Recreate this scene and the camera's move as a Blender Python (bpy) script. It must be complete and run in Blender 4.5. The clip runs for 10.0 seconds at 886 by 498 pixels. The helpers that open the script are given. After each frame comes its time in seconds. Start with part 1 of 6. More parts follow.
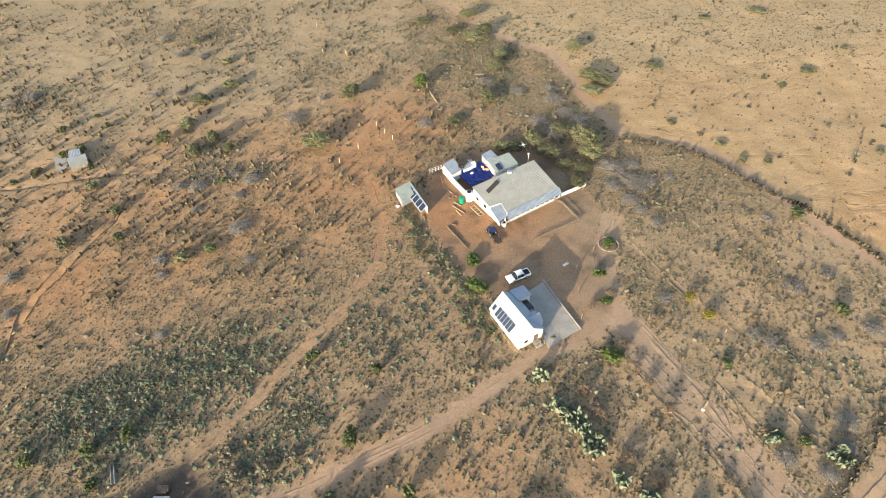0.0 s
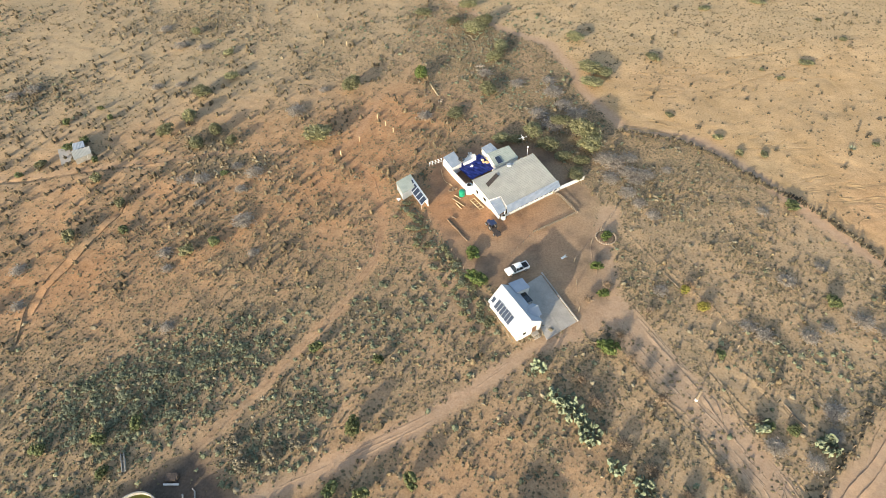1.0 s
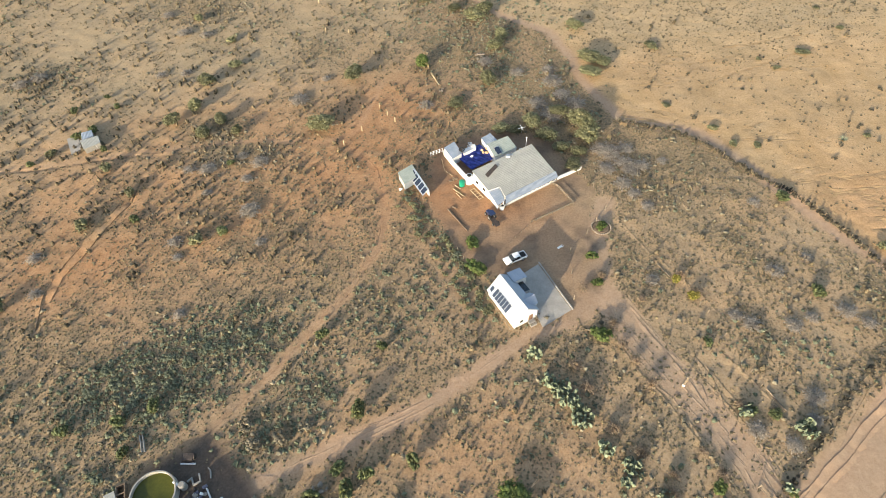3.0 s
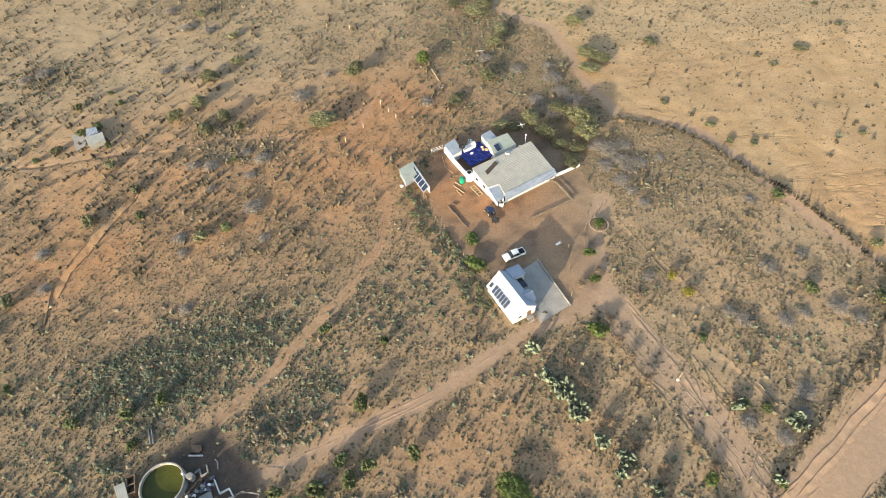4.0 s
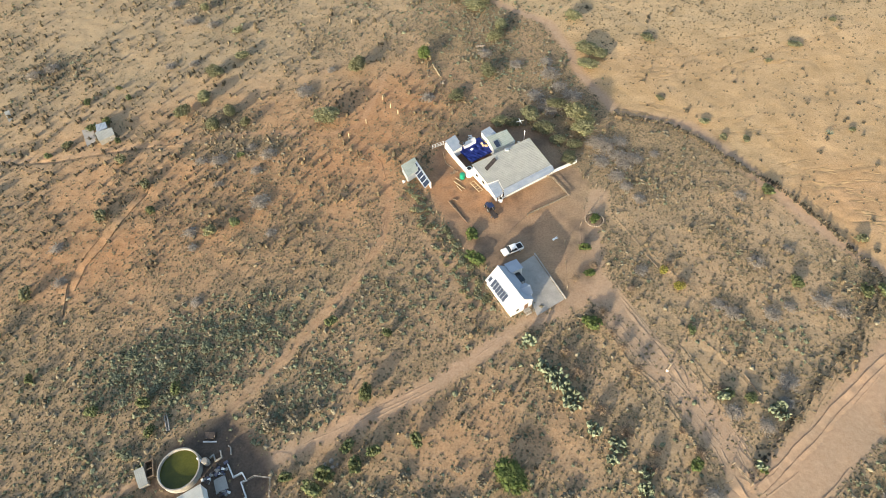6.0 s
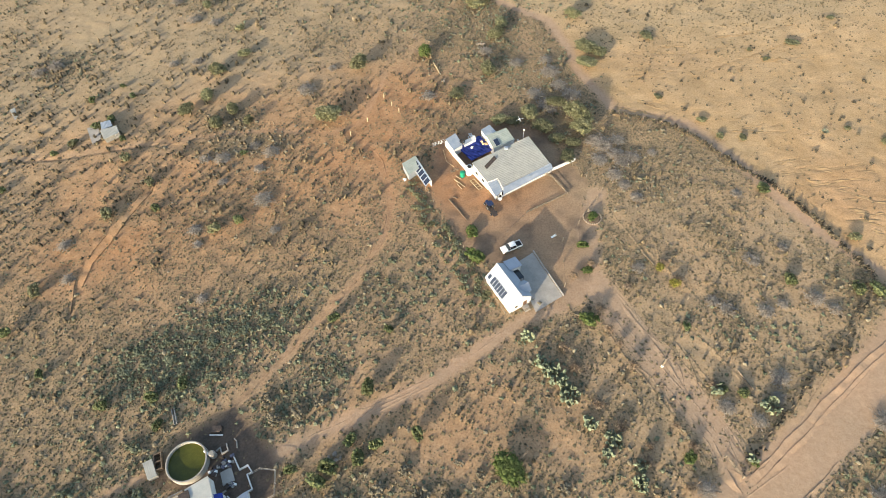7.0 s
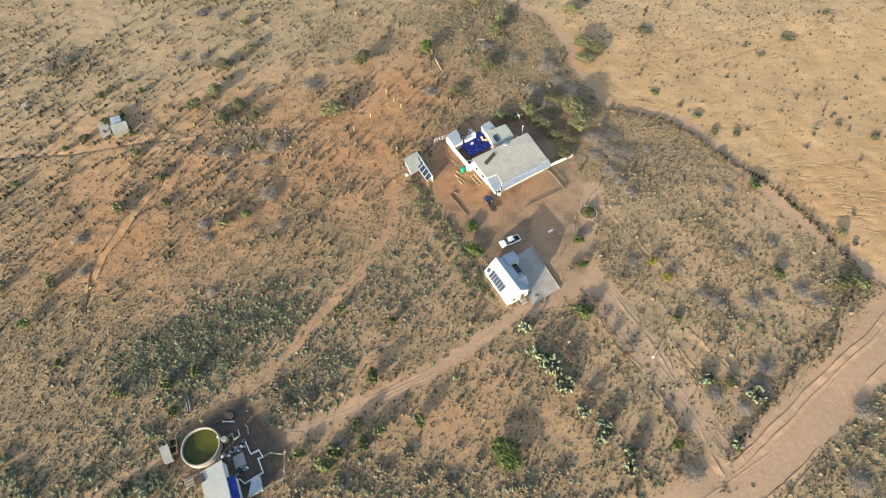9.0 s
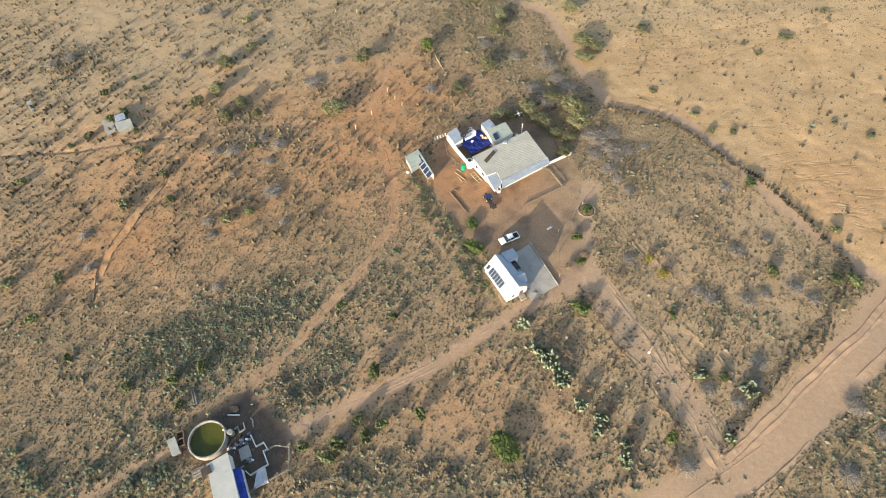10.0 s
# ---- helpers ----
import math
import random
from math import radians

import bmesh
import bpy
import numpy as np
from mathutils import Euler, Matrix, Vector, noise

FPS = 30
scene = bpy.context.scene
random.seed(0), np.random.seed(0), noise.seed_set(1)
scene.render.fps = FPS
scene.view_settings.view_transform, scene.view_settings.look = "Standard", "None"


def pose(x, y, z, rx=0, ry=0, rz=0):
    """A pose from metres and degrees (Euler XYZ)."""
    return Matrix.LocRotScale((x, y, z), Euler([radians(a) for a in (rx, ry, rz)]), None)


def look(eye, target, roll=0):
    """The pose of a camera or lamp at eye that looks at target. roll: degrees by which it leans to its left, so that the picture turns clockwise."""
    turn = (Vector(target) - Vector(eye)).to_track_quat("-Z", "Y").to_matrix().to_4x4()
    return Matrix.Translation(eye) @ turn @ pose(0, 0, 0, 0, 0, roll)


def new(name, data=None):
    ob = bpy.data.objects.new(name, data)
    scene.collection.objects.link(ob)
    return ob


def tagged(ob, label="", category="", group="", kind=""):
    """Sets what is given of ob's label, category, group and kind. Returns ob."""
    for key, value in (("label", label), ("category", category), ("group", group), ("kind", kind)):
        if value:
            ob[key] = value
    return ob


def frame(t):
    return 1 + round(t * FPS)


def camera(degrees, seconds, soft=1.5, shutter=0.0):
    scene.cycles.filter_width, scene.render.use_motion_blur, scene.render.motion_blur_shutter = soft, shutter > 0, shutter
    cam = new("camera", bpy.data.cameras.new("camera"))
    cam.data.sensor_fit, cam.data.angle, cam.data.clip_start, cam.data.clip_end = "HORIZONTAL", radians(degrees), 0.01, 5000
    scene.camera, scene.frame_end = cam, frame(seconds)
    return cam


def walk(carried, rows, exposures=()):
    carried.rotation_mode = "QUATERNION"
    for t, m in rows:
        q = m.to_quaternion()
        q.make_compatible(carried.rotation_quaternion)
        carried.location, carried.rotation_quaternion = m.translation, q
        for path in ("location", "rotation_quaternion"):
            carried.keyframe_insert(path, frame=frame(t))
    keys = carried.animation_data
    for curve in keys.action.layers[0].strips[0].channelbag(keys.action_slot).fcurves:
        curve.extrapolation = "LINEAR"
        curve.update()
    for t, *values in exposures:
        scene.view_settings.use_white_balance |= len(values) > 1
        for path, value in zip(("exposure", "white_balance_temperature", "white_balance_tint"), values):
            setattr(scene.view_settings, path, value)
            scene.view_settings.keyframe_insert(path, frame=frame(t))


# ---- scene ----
cam = camera(74.0, 10.0, soft=0.8)
# seconds; place in metres; pitch, roll and yaw in degrees: the drone climbs almost straight up and tips its camera down
ROWS = [
    (0.0, 0.164, 3.695, 91.074, -46.988, 1.574, 0.044),
    (0.5, 0.176, 3.534, 92.347, -47.695, 1.568, 0.054),
    (1.0, 0.188, 3.368, 93.636, -48.367, 1.563, 0.066),
    (1.5, 0.201, 3.195, 94.940, -49.004, 1.558, 0.079),
    (2.0, 0.214, 3.017, 96.257, -49.602, 1.553, 0.093),
    (2.5, 0.227, 2.833, 97.585, -50.164, 1.548, 0.108),
    (3.0, 0.241, 2.643, 98.922, -50.691, 1.543, 0.124),
    (3.5, 0.255, 2.447, 100.268, -51.186, 1.538, 0.141),
    (4.0, 0.270, 2.245, 101.619, -51.652, 1.533, 0.160),
    (4.5, 0.284, 2.037, 102.975, -52.093, 1.529, 0.179),
    (5.0, 0.300, 1.824, 104.334, -52.515, 1.524, 0.200),
    (5.5, 0.315, 1.605, 105.694, -52.921, 1.520, 0.222),
    (6.0, 0.331, 1.380, 107.054, -53.316, 1.516, 0.245),
    (6.5, 0.348, 1.150, 108.411, -53.704, 1.512, 0.269),
    (7.0, 0.365, 0.914, 109.765, -54.088, 1.508, 0.294),
    (7.5, 0.382, 0.672, 111.113, -54.469, 1.504, 0.320),
    (8.0, 0.399, 0.425, 112.454, -54.849, 1.501, 0.347),
    (8.5, 0.417, 0.172, 113.786, -55.227, 1.497, 0.376),
    (9.0, 0.436, -0.086, 115.107, -55.600, 1.494, 0.406),
    (9.5, 0.454, -0.350, 116.417, -55.964, 1.490, 0.436),
    (10.0, 0.473, -0.619, 117.712, -56.311, 1.487, 0.468),
]
walk(cam, [(t, pose(x, y, z, 90 + pitch, roll, yaw)) for t, x, y, z, pitch, roll, yaw in ROWS])

# ---- daylight: a low sun behind the camera's left shoulder, clear hazy sky ----
SUN_ELEVATION = 12.4
SHADE_X, SHADE_Y = 0.543, 0.840            # the way the shadows fall on the ground
sun_from = Vector((-SHADE_X * math.cos(radians(SUN_ELEVATION)), -SHADE_Y * math.cos(radians(SUN_ELEVATION)), math.sin(radians(SUN_ELEVATION))))
world = bpy.data.worlds.new("world")
scene.world = world
world.use_nodes = True
wn = world.node_tree.nodes
sky = wn.new("ShaderNodeTexSky")
sky.sky_type, sky.sun_disc = "NISHITA", False
sky.sun_elevation, sky.sun_rotation = radians(SUN_ELEVATION), math.atan2(-SHADE_X, -SHADE_Y)
sky.air_density, sky.dust_density, sky.ozone_density = 1.0, 2.0, 1.0
world.node_tree.links.new(sky.outputs["Color"], wn["Background"].inputs["Color"])
wn["Background"].inputs["Strength"].default_value = 0.195
sun = new("sun", bpy.data.lights.new("sun", "SUN"))
sun.data.energy, sun.data.angle, sun.data.color = 5.0, radians(0.6), (1.0, 0.88, 0.685)
sun.matrix_world = look(sun_from * 300, (0, 0, 0))
scene.view_settings.exposure = 0.98


# ---- materials ----
def material(name, colours, scale=3.0, fine=30.0, rough=0.85, metal=0.0, bump=0.3, spread=0.15, spec=0.3, island=0.0, per_thing=0.0, thin=0.0):
    """A surface that mixes two colours by coarse noise, with finer grain over it."""
    m = bpy.data.materials.new(name)
    m.use_nodes = True
    n, l = m.node_tree.nodes, m.node_tree.links
    b = n["Principled BSDF"]
    geo = n.new("ShaderNodeNewGeometry")
    coarse, grain = n.new("ShaderNodeTexNoise"), n.new("ShaderNodeTexNoise")
    coarse.inputs["Scale"].default_value, coarse.inputs["Detail"].default_value = scale, 4
    grain.inputs["Scale"].default_value, grain.inputs["Detail"].default_value = fine, 3
    for t in (coarse, grain):
        l.new(geo.outputs["Position"], t.inputs["Vector"])
    ramp = n.new("ShaderNodeValToRGB")
    ramp.color_ramp.elements[0].position, ramp.color_ramp.elements[1].position = 0.35, 0.65
    ramp.color_ramp.elements[0].color, ramp.color_ramp.elements[1].color = (*colours[0], 1), (*colours[-1], 1)
    l.new(coarse.outputs["Fac"], ramp.inputs["Fac"])
    hsv = n.new("ShaderNodeHueSaturation")
    l.new(ramp.outputs["Color"], hsv.inputs["Color"])
    value = n.new("ShaderNodeMapRange")
    value.inputs["From Min"].default_value, value.inputs["From Max"].default_value = 0.3, 0.7
    value.inputs["To Min"].default_value, value.inputs["To Max"].default_value = 1 - spread, 1 + spread
    l.new(grain.outputs["Fac"], value.inputs["Value"])
    last = value.outputs["Result"]
    for amount, socket in ((island, geo.outputs["Random Per Island"]), (per_thing, None)):
        if amount:
            if socket is None:
                socket = n.new("ShaderNodeObjectInfo").outputs["Random"]
            more, product = n.new("ShaderNodeMapRange"), n.new("ShaderNodeMath")
            more.inputs["To Min"].default_value, more.inputs["To Max"].default_value = 1 - amount, 1 + amount
            l.new(socket, more.inputs["Value"])
            product.operation = "MULTIPLY"
            l.new(last, product.inputs[0])
            l.new(more.outputs["Result"], product.inputs[1])
            last = product.outputs["Value"]
    l.new(last, hsv.inputs["Value"])
    l.new(hsv.outputs["Color"], b.inputs["Base Color"])
    b.inputs["Roughness"].default_value, b.inputs["Metallic"].default_value = rough, metal
    b.inputs["Specular IOR Level"].default_value = spec
    if thin:
        # light that comes through thin leaves and blades
        glow, both = n.new("ShaderNodeBsdfTranslucent"), n.new("ShaderNodeMixShader")
        l.new(hsv.outputs["Color"], glow.inputs["Color"])
        both.inputs["Fac"].default_value = thin
        l.new(b.outputs["BSDF"], both.inputs[1])
        l.new(glow.outputs["BSDF"], both.inputs[2])
        l.new(both.outputs["Shader"], n["Material Output"].inputs["Surface"])
    if bump:
        bm_node = n.new("ShaderNodeBump")
        bm_node.inputs["Strength"].default_value, bm_node.inputs["Distance"].default_value = bump, 0.02
        l.new(grain.outputs["Fac"], bm_node.inputs["Height"])
        l.new(bm_node.outputs["Normal"], b.inputs["Normal"])
    return m


def ground_material():
    """Red soil, ochre sand, dusty bare tracks and pale dry turf, laid out by two colour attributes of the sheet."""
    m = bpy.data.materials.new("soil")
    m.use_nodes = True
    n, l = m.node_tree.nodes, m.node_tree.links
    b = n["Principled BSDF"]
    geo = n.new("ShaderNodeNewGeometry")
    zone, wear = n.new("ShaderNodeVertexColor"), n.new("ShaderNodeVertexColor")
    zone.layer_name, wear.layer_name = "zone", "wear"
    zs, ws = n.new("ShaderNodeSeparateColor"), n.new("ShaderNodeSeparateColor")
    l.new(zone.outputs["Color"], zs.inputs["Color"])
    l.new(wear.outputs["Color"], ws.inputs["Color"])

    def tone(scale, detail, low, high, a, c, rough=0.6, stretch=None):
        t = n.new("ShaderNodeTexNoise")
        t.inputs["Scale"].default_value, t.inputs["Detail"].default_value, t.inputs["Roughness"].default_value = scale, detail, rough
        if stretch:
            mp = n.new("ShaderNodeMapping")
            mp.inputs["Rotation"].default_value, mp.inputs["Scale"].default_value = (0, 0, stretch[0]), (stretch[1], stretch[2], 1)
            l.new(geo.outputs["Position"], mp.inputs["Vector"])
            l.new(mp.outputs["Vector"], t.inputs["Vector"])
        else:
            l.new(geo.outputs["Position"], t.inputs["Vector"])
        r = n.new("ShaderNodeValToRGB")
        e = r.color_ramp.elements
        e[0].position, e[1].position, e[0].color, e[1].color = low, high, (*a, 1), (*c, 1)
        l.new(t.outputs["Fac"], r.inputs["Fac"])
        return r.outputs["Color"]

    def mix(fac, a, c, kind="MIX"):
        x = n.new("ShaderNodeMix")
        x.data_type, x.blend_type = "RGBA", kind
        if isinstance(fac, float):
            x.inputs["Factor"].default_value = fac
        else:
            l.new(fac, x.inputs["Factor"])
        l.new(a, x.inputs["A"])
        l.new(c, x.inputs["B"])
        return x.outputs["Result"]

    common = tone(0.35, 8, 0.35, 0.68, (0.345, 0.228, 0.134), (0.43, 0.30, 0.184))
    red = tone(0.5, 8, 0.35, 0.7, (0.41, 0.205, 0.093), (0.485, 0.266, 0.135))
    ochre = tone(0.12, 9, 0.35, 0.65, (0.455, 0.308, 0.157), (0.54, 0.387, 0.217))
    pale = tone(0.25, 9, 0.3, 0.7, (0.39, 0.305, 0.18), (0.48, 0.385, 0.245))
    dust = tone(0.8, 8, 0.3, 0.7, (0.375, 0.255, 0.167), (0.46, 0.33, 0.222))
    litter = tone(0.5, 11, 0.36, 0.64, (0.30, 0.22, 0.125), (0.42, 0.306, 0.181), 0.7)
    col = mix(zs.outputs["Red"], common, red)
    col = mix(zs.outputs["Green"], col, ochre)
    col = mix(zs.outputs["Blue"], col, pale)
    col = mix(ws.outputs["Green"], col, litter)
    col = mix(ws.outputs["Red"], col, dust)
    # Near-black tone; gullies and rills get shade put into their colour with it.
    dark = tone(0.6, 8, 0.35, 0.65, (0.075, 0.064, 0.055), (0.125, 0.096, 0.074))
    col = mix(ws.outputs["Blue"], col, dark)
    # clods, gravel and droppings at two sizes
    speck = tone(2.2, 7, 0.36, 0.56, (0.68, 0.64, 0.60), (1.03, 1.02, 1.01), 0.7)
    calm = n.new("ShaderNodeMapRange")
    calm.inputs["To Min"].default_value, calm.inputs["To Max"].default_value = 0.8, 0.3
    l.new(ws.outputs["Red"], calm.inputs["Value"])
    col = mix(calm.outputs["Result"], col, speck, "MULTIPLY")
    grit = tone(7.0, 4, 0.35, 0.65, (0.86, 0.85, 0.84), (1.08, 1.08, 1.08), 0.7)
    col = mix(0.9, col, grit, "MULTIPLY")
    broad = tone(0.06, 5, 0.35, 0.65, (0.86, 0.88, 0.9), (1.06, 1.02, 1.0))
    col = mix(0.8, col, broad, "MULTIPLY")
    l.new(col, b.inputs["Base Color"])
    b.inputs["Roughness"].default_value, b.inputs["Specular IOR Level"].default_value = 0.95, 0.15
    t = n.new("ShaderNodeTexNoise")
    t.inputs["Scale"].default_value, t.inputs["Detail"].default_value, t.inputs["Roughness"].default_value = 1.1, 8, 0.6
    l.new(geo.outputs["Position"], t.inputs["Vector"])
    bump = n.new("ShaderNodeBump")
    bump.inputs["Strength"].default_value, bump.inputs["Distance"].default_value = 0.4, 0.12
    l.new(t.outputs["Fac"], bump.inputs["Height"])
    l.new(bump.outputs["Normal"], b.inputs["Normal"])
    return m


SOIL = ground_material()
SAND = material("washed_sand", [(0.36, 0.235, 0.117), (0.43, 0.29, 0.15)], 0.3, 5, 0.95, spread=0.1, bump=0.2, spec=0.15)
TUFT = material("dry_tuft", [(0.215, 0.170, 0.096), (0.165, 0.133, 0.076)], 0.25, 4, 0.95, spread=0.2, bump=0, island=0.22, thin=0.18)
BAR = material("dry_bush_twigs", [(0.13, 0.102, 0.063), (0.18, 0.144, 0.09)], 0.4, 4, 0.95, spread=0.25, bump=0, island=0.3, thin=0.25)
# Very dark scrub; on the fence line its colour stands for a shadow band.
DUSK = material("dark_fence_scrub", [(0.055, 0.047, 0.032), (0.085, 0.072, 0.048)], 0.4, 4, 0.95, spread=0.25, bump=0, island=0.3)
YELLOW = material("yellow_flower", [(0.26, 0.235, 0.045), (0.34, 0.30, 0.07)], 0.5, 5, 0.8, spread=0.2, bump=0, island=0.3, thin=0.4)
SCRUB = material("grey_scrub", [(0.175, 0.15, 0.102), (0.23, 0.20, 0.138)], 0.3, 4, 0.95, spread=0.3, bump=0, island=0.35, thin=0.2)
HERB = material("green_herb", [(0.18, 0.198, 0.126), (0.24, 0.254, 0.168)], 0.3, 4, 0.9, spread=0.3, bump=0, island=0.35, thin=0.45)
LEAF = material("leaf", [(0.125, 0.15, 0.064), (0.175, 0.195, 0.09)], 0.5, 5, 0.8, spread=0.25, bump=0, island=0.3, per_thing=0.25, thin=0.45)
OLIVE = material("olive_leaf", [(0.20, 0.20, 0.108), (0.265, 0.258, 0.142)], 0.5, 5, 0.85, spread=0.25, bump=0, island=0.3, per_thing=0.25, thin=0.45)
BRIGHT = material("bright_leaf", [(0.115, 0.16, 0.045), (0.16, 0.196, 0.065)], 0.5, 5, 0.8, spread=0.25, bump=0, island=0.3, per_thing=0.2, thin=0.45)
TWIG = material("grey_twig", [(0.24, 0.208, 0.168), (0.32, 0.28, 0.23)], 0.6, 6, 0.95, spread=0.2, bump=0, island=0.3)
BROWN_TWIG = material("brown_twig", [(0.20, 0.148, 0.098), (0.26, 0.195, 0.135)], 0.6, 6, 0.95, spread=0.2, bump=0, island=0.3)
BARK = material("bark", [(0.10, 0.075, 0.055), (0.17, 0.135, 0.10)], 2, 18, 0.95, bump=0.6)
PAD = material("cactus_pad", [(0.11, 0.14, 0.088), (0.18, 0.205, 0.138)], 1.5, 9, 0.6, spread=0.15, bump=0.1, island=0.25)
AGAVE = material("agave_leaf", [(0.17, 0.19, 0.12), (0.23, 0.24, 0.16)], 2, 9, 0.6, bump=0.1)
ROCK = material("stone", [(0.20, 0.16, 0.12), (0.30, 0.25, 0.20)], 1.2, 9, 0.9, bump=0.6, island=0.25)
WHITE = material("white_wall_paint", [(0.72, 0.71, 0.69), (0.62, 0.60, 0.56)], 0.8, 12, 0.8, spread=0.05, bump=0.2)
WHITE_SHEET = material("white_roof_sheet", [(0.35, 0.385, 0.44), (0.31, 0.345, 0.40)], 0.5, 9, 0.5, spread=0.04, bump=0.05)
GREY_SHEET = material("weathered_roof_sheet", [(0.30, 0.30, 0.265), (0.36, 0.355, 0.315)], 0.5, 6, 0.6, spread=0.1, bump=0.1)
PALE_SHEET = material("galvanised_sheet", [(0.32, 0.36, 0.40), (0.40, 0.43, 0.46)], 0.7, 8, 0.45, metal=0.3, spread=0.08, bump=0.05)
CREAM_SHEET = material("cream_roof_sheet", [(0.37, 0.375, 0.345), (0.45, 0.45, 0.41)], 0.5, 8, 0.6, spread=0.07, bump=0.05)
GREEN_SHEET = material("pale_green_sheet", [(0.30, 0.33, 0.28), (0.36, 0.385, 0.33)], 0.7, 8, 0.55, spread=0.08, bump=0.05)
CONCRETE = material("concrete", [(0.30, 0.28, 0.245), (0.37, 0.34, 0.30)], 0.5, 7, 0.9, spread=0.1, bump=0.25)
OLD_CONCRETE = material("weathered_concrete", [(0.25, 0.235, 0.205), (0.33, 0.31, 0.275)], 1.0, 9, 0.9, spread=0.12, bump=0.4)
PANEL = material("solar_cell", [(0.02, 0.028, 0.05), (0.035, 0.045, 0.07)], 2, 9, 0.12, spread=0.1, bump=0, spec=0.6)
ALLOY = material("aluminium", [(0.6, 0.6, 0.6), (0.7, 0.7, 0.7)], 4, 30, 0.35, metal=0.9, spread=0.05, bump=0.05)
TIMBER = material("weathered_timber", [(0.15, 0.12, 0.085), (0.22, 0.175, 0.125)], 2, 18, 0.85, bump=0.4, per_thing=0.2)
PALE_TIMBER = material("pale_timber", [(0.36, 0.28, 0.165), (0.44, 0.35, 0.22)], 2, 18, 0.85, bump=0.3, per_thing=0.15)
LOG = material("log", [(0.12, 0.085, 0.058), (0.185, 0.135, 0.09)], 2, 14, 0.9, bump=0.5)
BLUE = material("blue_tarp", [(0.018, 0.032, 0.21), (0.04, 0.07, 0.34)], 1.2, 8, 0.5, spread=0.12, bump=0.4)
GREEN_TANK = material("green_plastic", [(0.01, 0.19, 0.11), (0.015, 0.25, 0.15)], 2, 12, 0.45, spread=0.06, bump=0.05)
WHITE_PLASTIC = material("white_plastic", [(0.78, 0.78, 0.75), (0.70, 0.70, 0.66)], 1.5, 12, 0.45, spread=0.05, bump=0.05)
BLACK = material("black_rubber", [(0.02, 0.02, 0.02), (0.035, 0.034, 0.033)], 3, 20, 0.8, bump=0.3)
CAR_WHITE = material("white_car_paint", [(0.80, 0.80, 0.80), (0.76, 0.75, 0.73)], 2, 12, 0.25, spread=0.03, bump=0, spec=0.5)
CAR_BLUE = material("blue_car_paint", [(0.02, 0.03, 0.08), (0.03, 0.045, 0.10)], 2, 12, 0.3, spread=0.05, bump=0, spec=0.5)
GLASS = material("dark_glass", [(0.015, 0.018, 0.02), (0.025, 0.028, 0.03)], 2, 12, 0.06, spread=0.02, bump=0, spec=0.6)
IRON = material("dark_iron", [(0.06, 0.05, 0.045), (0.11, 0.085, 0.07)], 3, 18, 0.7, metal=0.4, bump=0.3)
WOODEN = material("brown_door_paint", [(0.14, 0.08, 0.05), (0.18, 0.11, 0.07)], 2, 14, 0.7, bump=0.2)
RUBBISH = material("tan_canvas", [(0.42, 0.29, 0.16), (0.52, 0.38, 0.23)], 1.5, 9, 0.9, bump=0.5)
ALGAE = material("green_water", [(0.05, 0.055, 0.008), (0.085, 0.085, 0.012)], 0.25, 3, 0.12, spread=0.1, bump=0.02, spec=0.4)
PLUM = material("purple_plastic", [(0.09, 0.09, 0.125), (0.14, 0.138, 0.175)], 3, 14, 0.6, island=0.4)


# ---- building tools ----
def link(name, mesh, mat, parent=None, label=""):
    mesh.materials.clear()
    mesh.materials.append(mat)
    ob = new(name, mesh)
    ob.parent = parent
    if label:
        ob["label"] = label
    return ob


def part(name, bm, mat, parent=None, label=""):
    """Links a bmesh as one mesh object under a thing or under a part."""
    mesh = bpy.data.meshes.new(name)
    bm.to_mesh(mesh)
    bm.free()
    return link(name, mesh, mat, parent, label)


def thing(name, at, label, category, group="", kind="", turn=0.0):
    ob = new(name)
    ob.matrix_basis = pose(*at, 0, 0, turn)
    return tagged(ob, label, category, group, kind)


def fast_mesh(name, verts, faces):
    """A mesh from arrays: vertices (n, 3) and equal faces (m, k)."""
    me = bpy.data.meshes.new(name)
    k = faces.shape[1]
    me.vertices.add(len(verts))
    me.vertices.foreach_set("co", np.ascontiguousarray(verts, dtype=np.float32).ravel())
    me.loops.add(faces.size)
    me.loops.foreach_set("vertex_index", np.ascontiguousarray(faces, dtype=np.int32).ravel())
    me.polygons.add(len(faces))
    me.polygons.foreach_set("loop_start", np.arange(0, faces.size, k, dtype=np.int32))
    me.update(calc_edges=True)
    return me


def box(bm, lo, hi, bevel=0.0, turn=None):
    """A box from corner lo to corner hi; turn: a matrix laid over it."""
    lo, hi = Vector(lo), Vector(hi)
    made = bmesh.ops.create_cube(bm, size=1.0)["verts"]
    for v in made:
        v.co = Vector([lo[i] + (v.co[i] + 0.5) * (hi[i] - lo[i]) for i in range(3)])
    if bevel:
        edges = list({e for v in made for e in v.link_edges})
        made = list({v for f in bmesh.ops.bevel(bm, geom=edges, offset=bevel, segments=1, affect="EDGES")["faces"] for v in f.verts} | {v for v in made if v.is_valid})
    if turn is not None:
        bmesh.ops.transform(bm, matrix=turn, verts=made)
    return bm


def boxes(*list_of, bevel=0.0):
    bm = bmesh.new()
    for lo, hi in list_of:
        box(bm, lo, hi, bevel)
    return bm


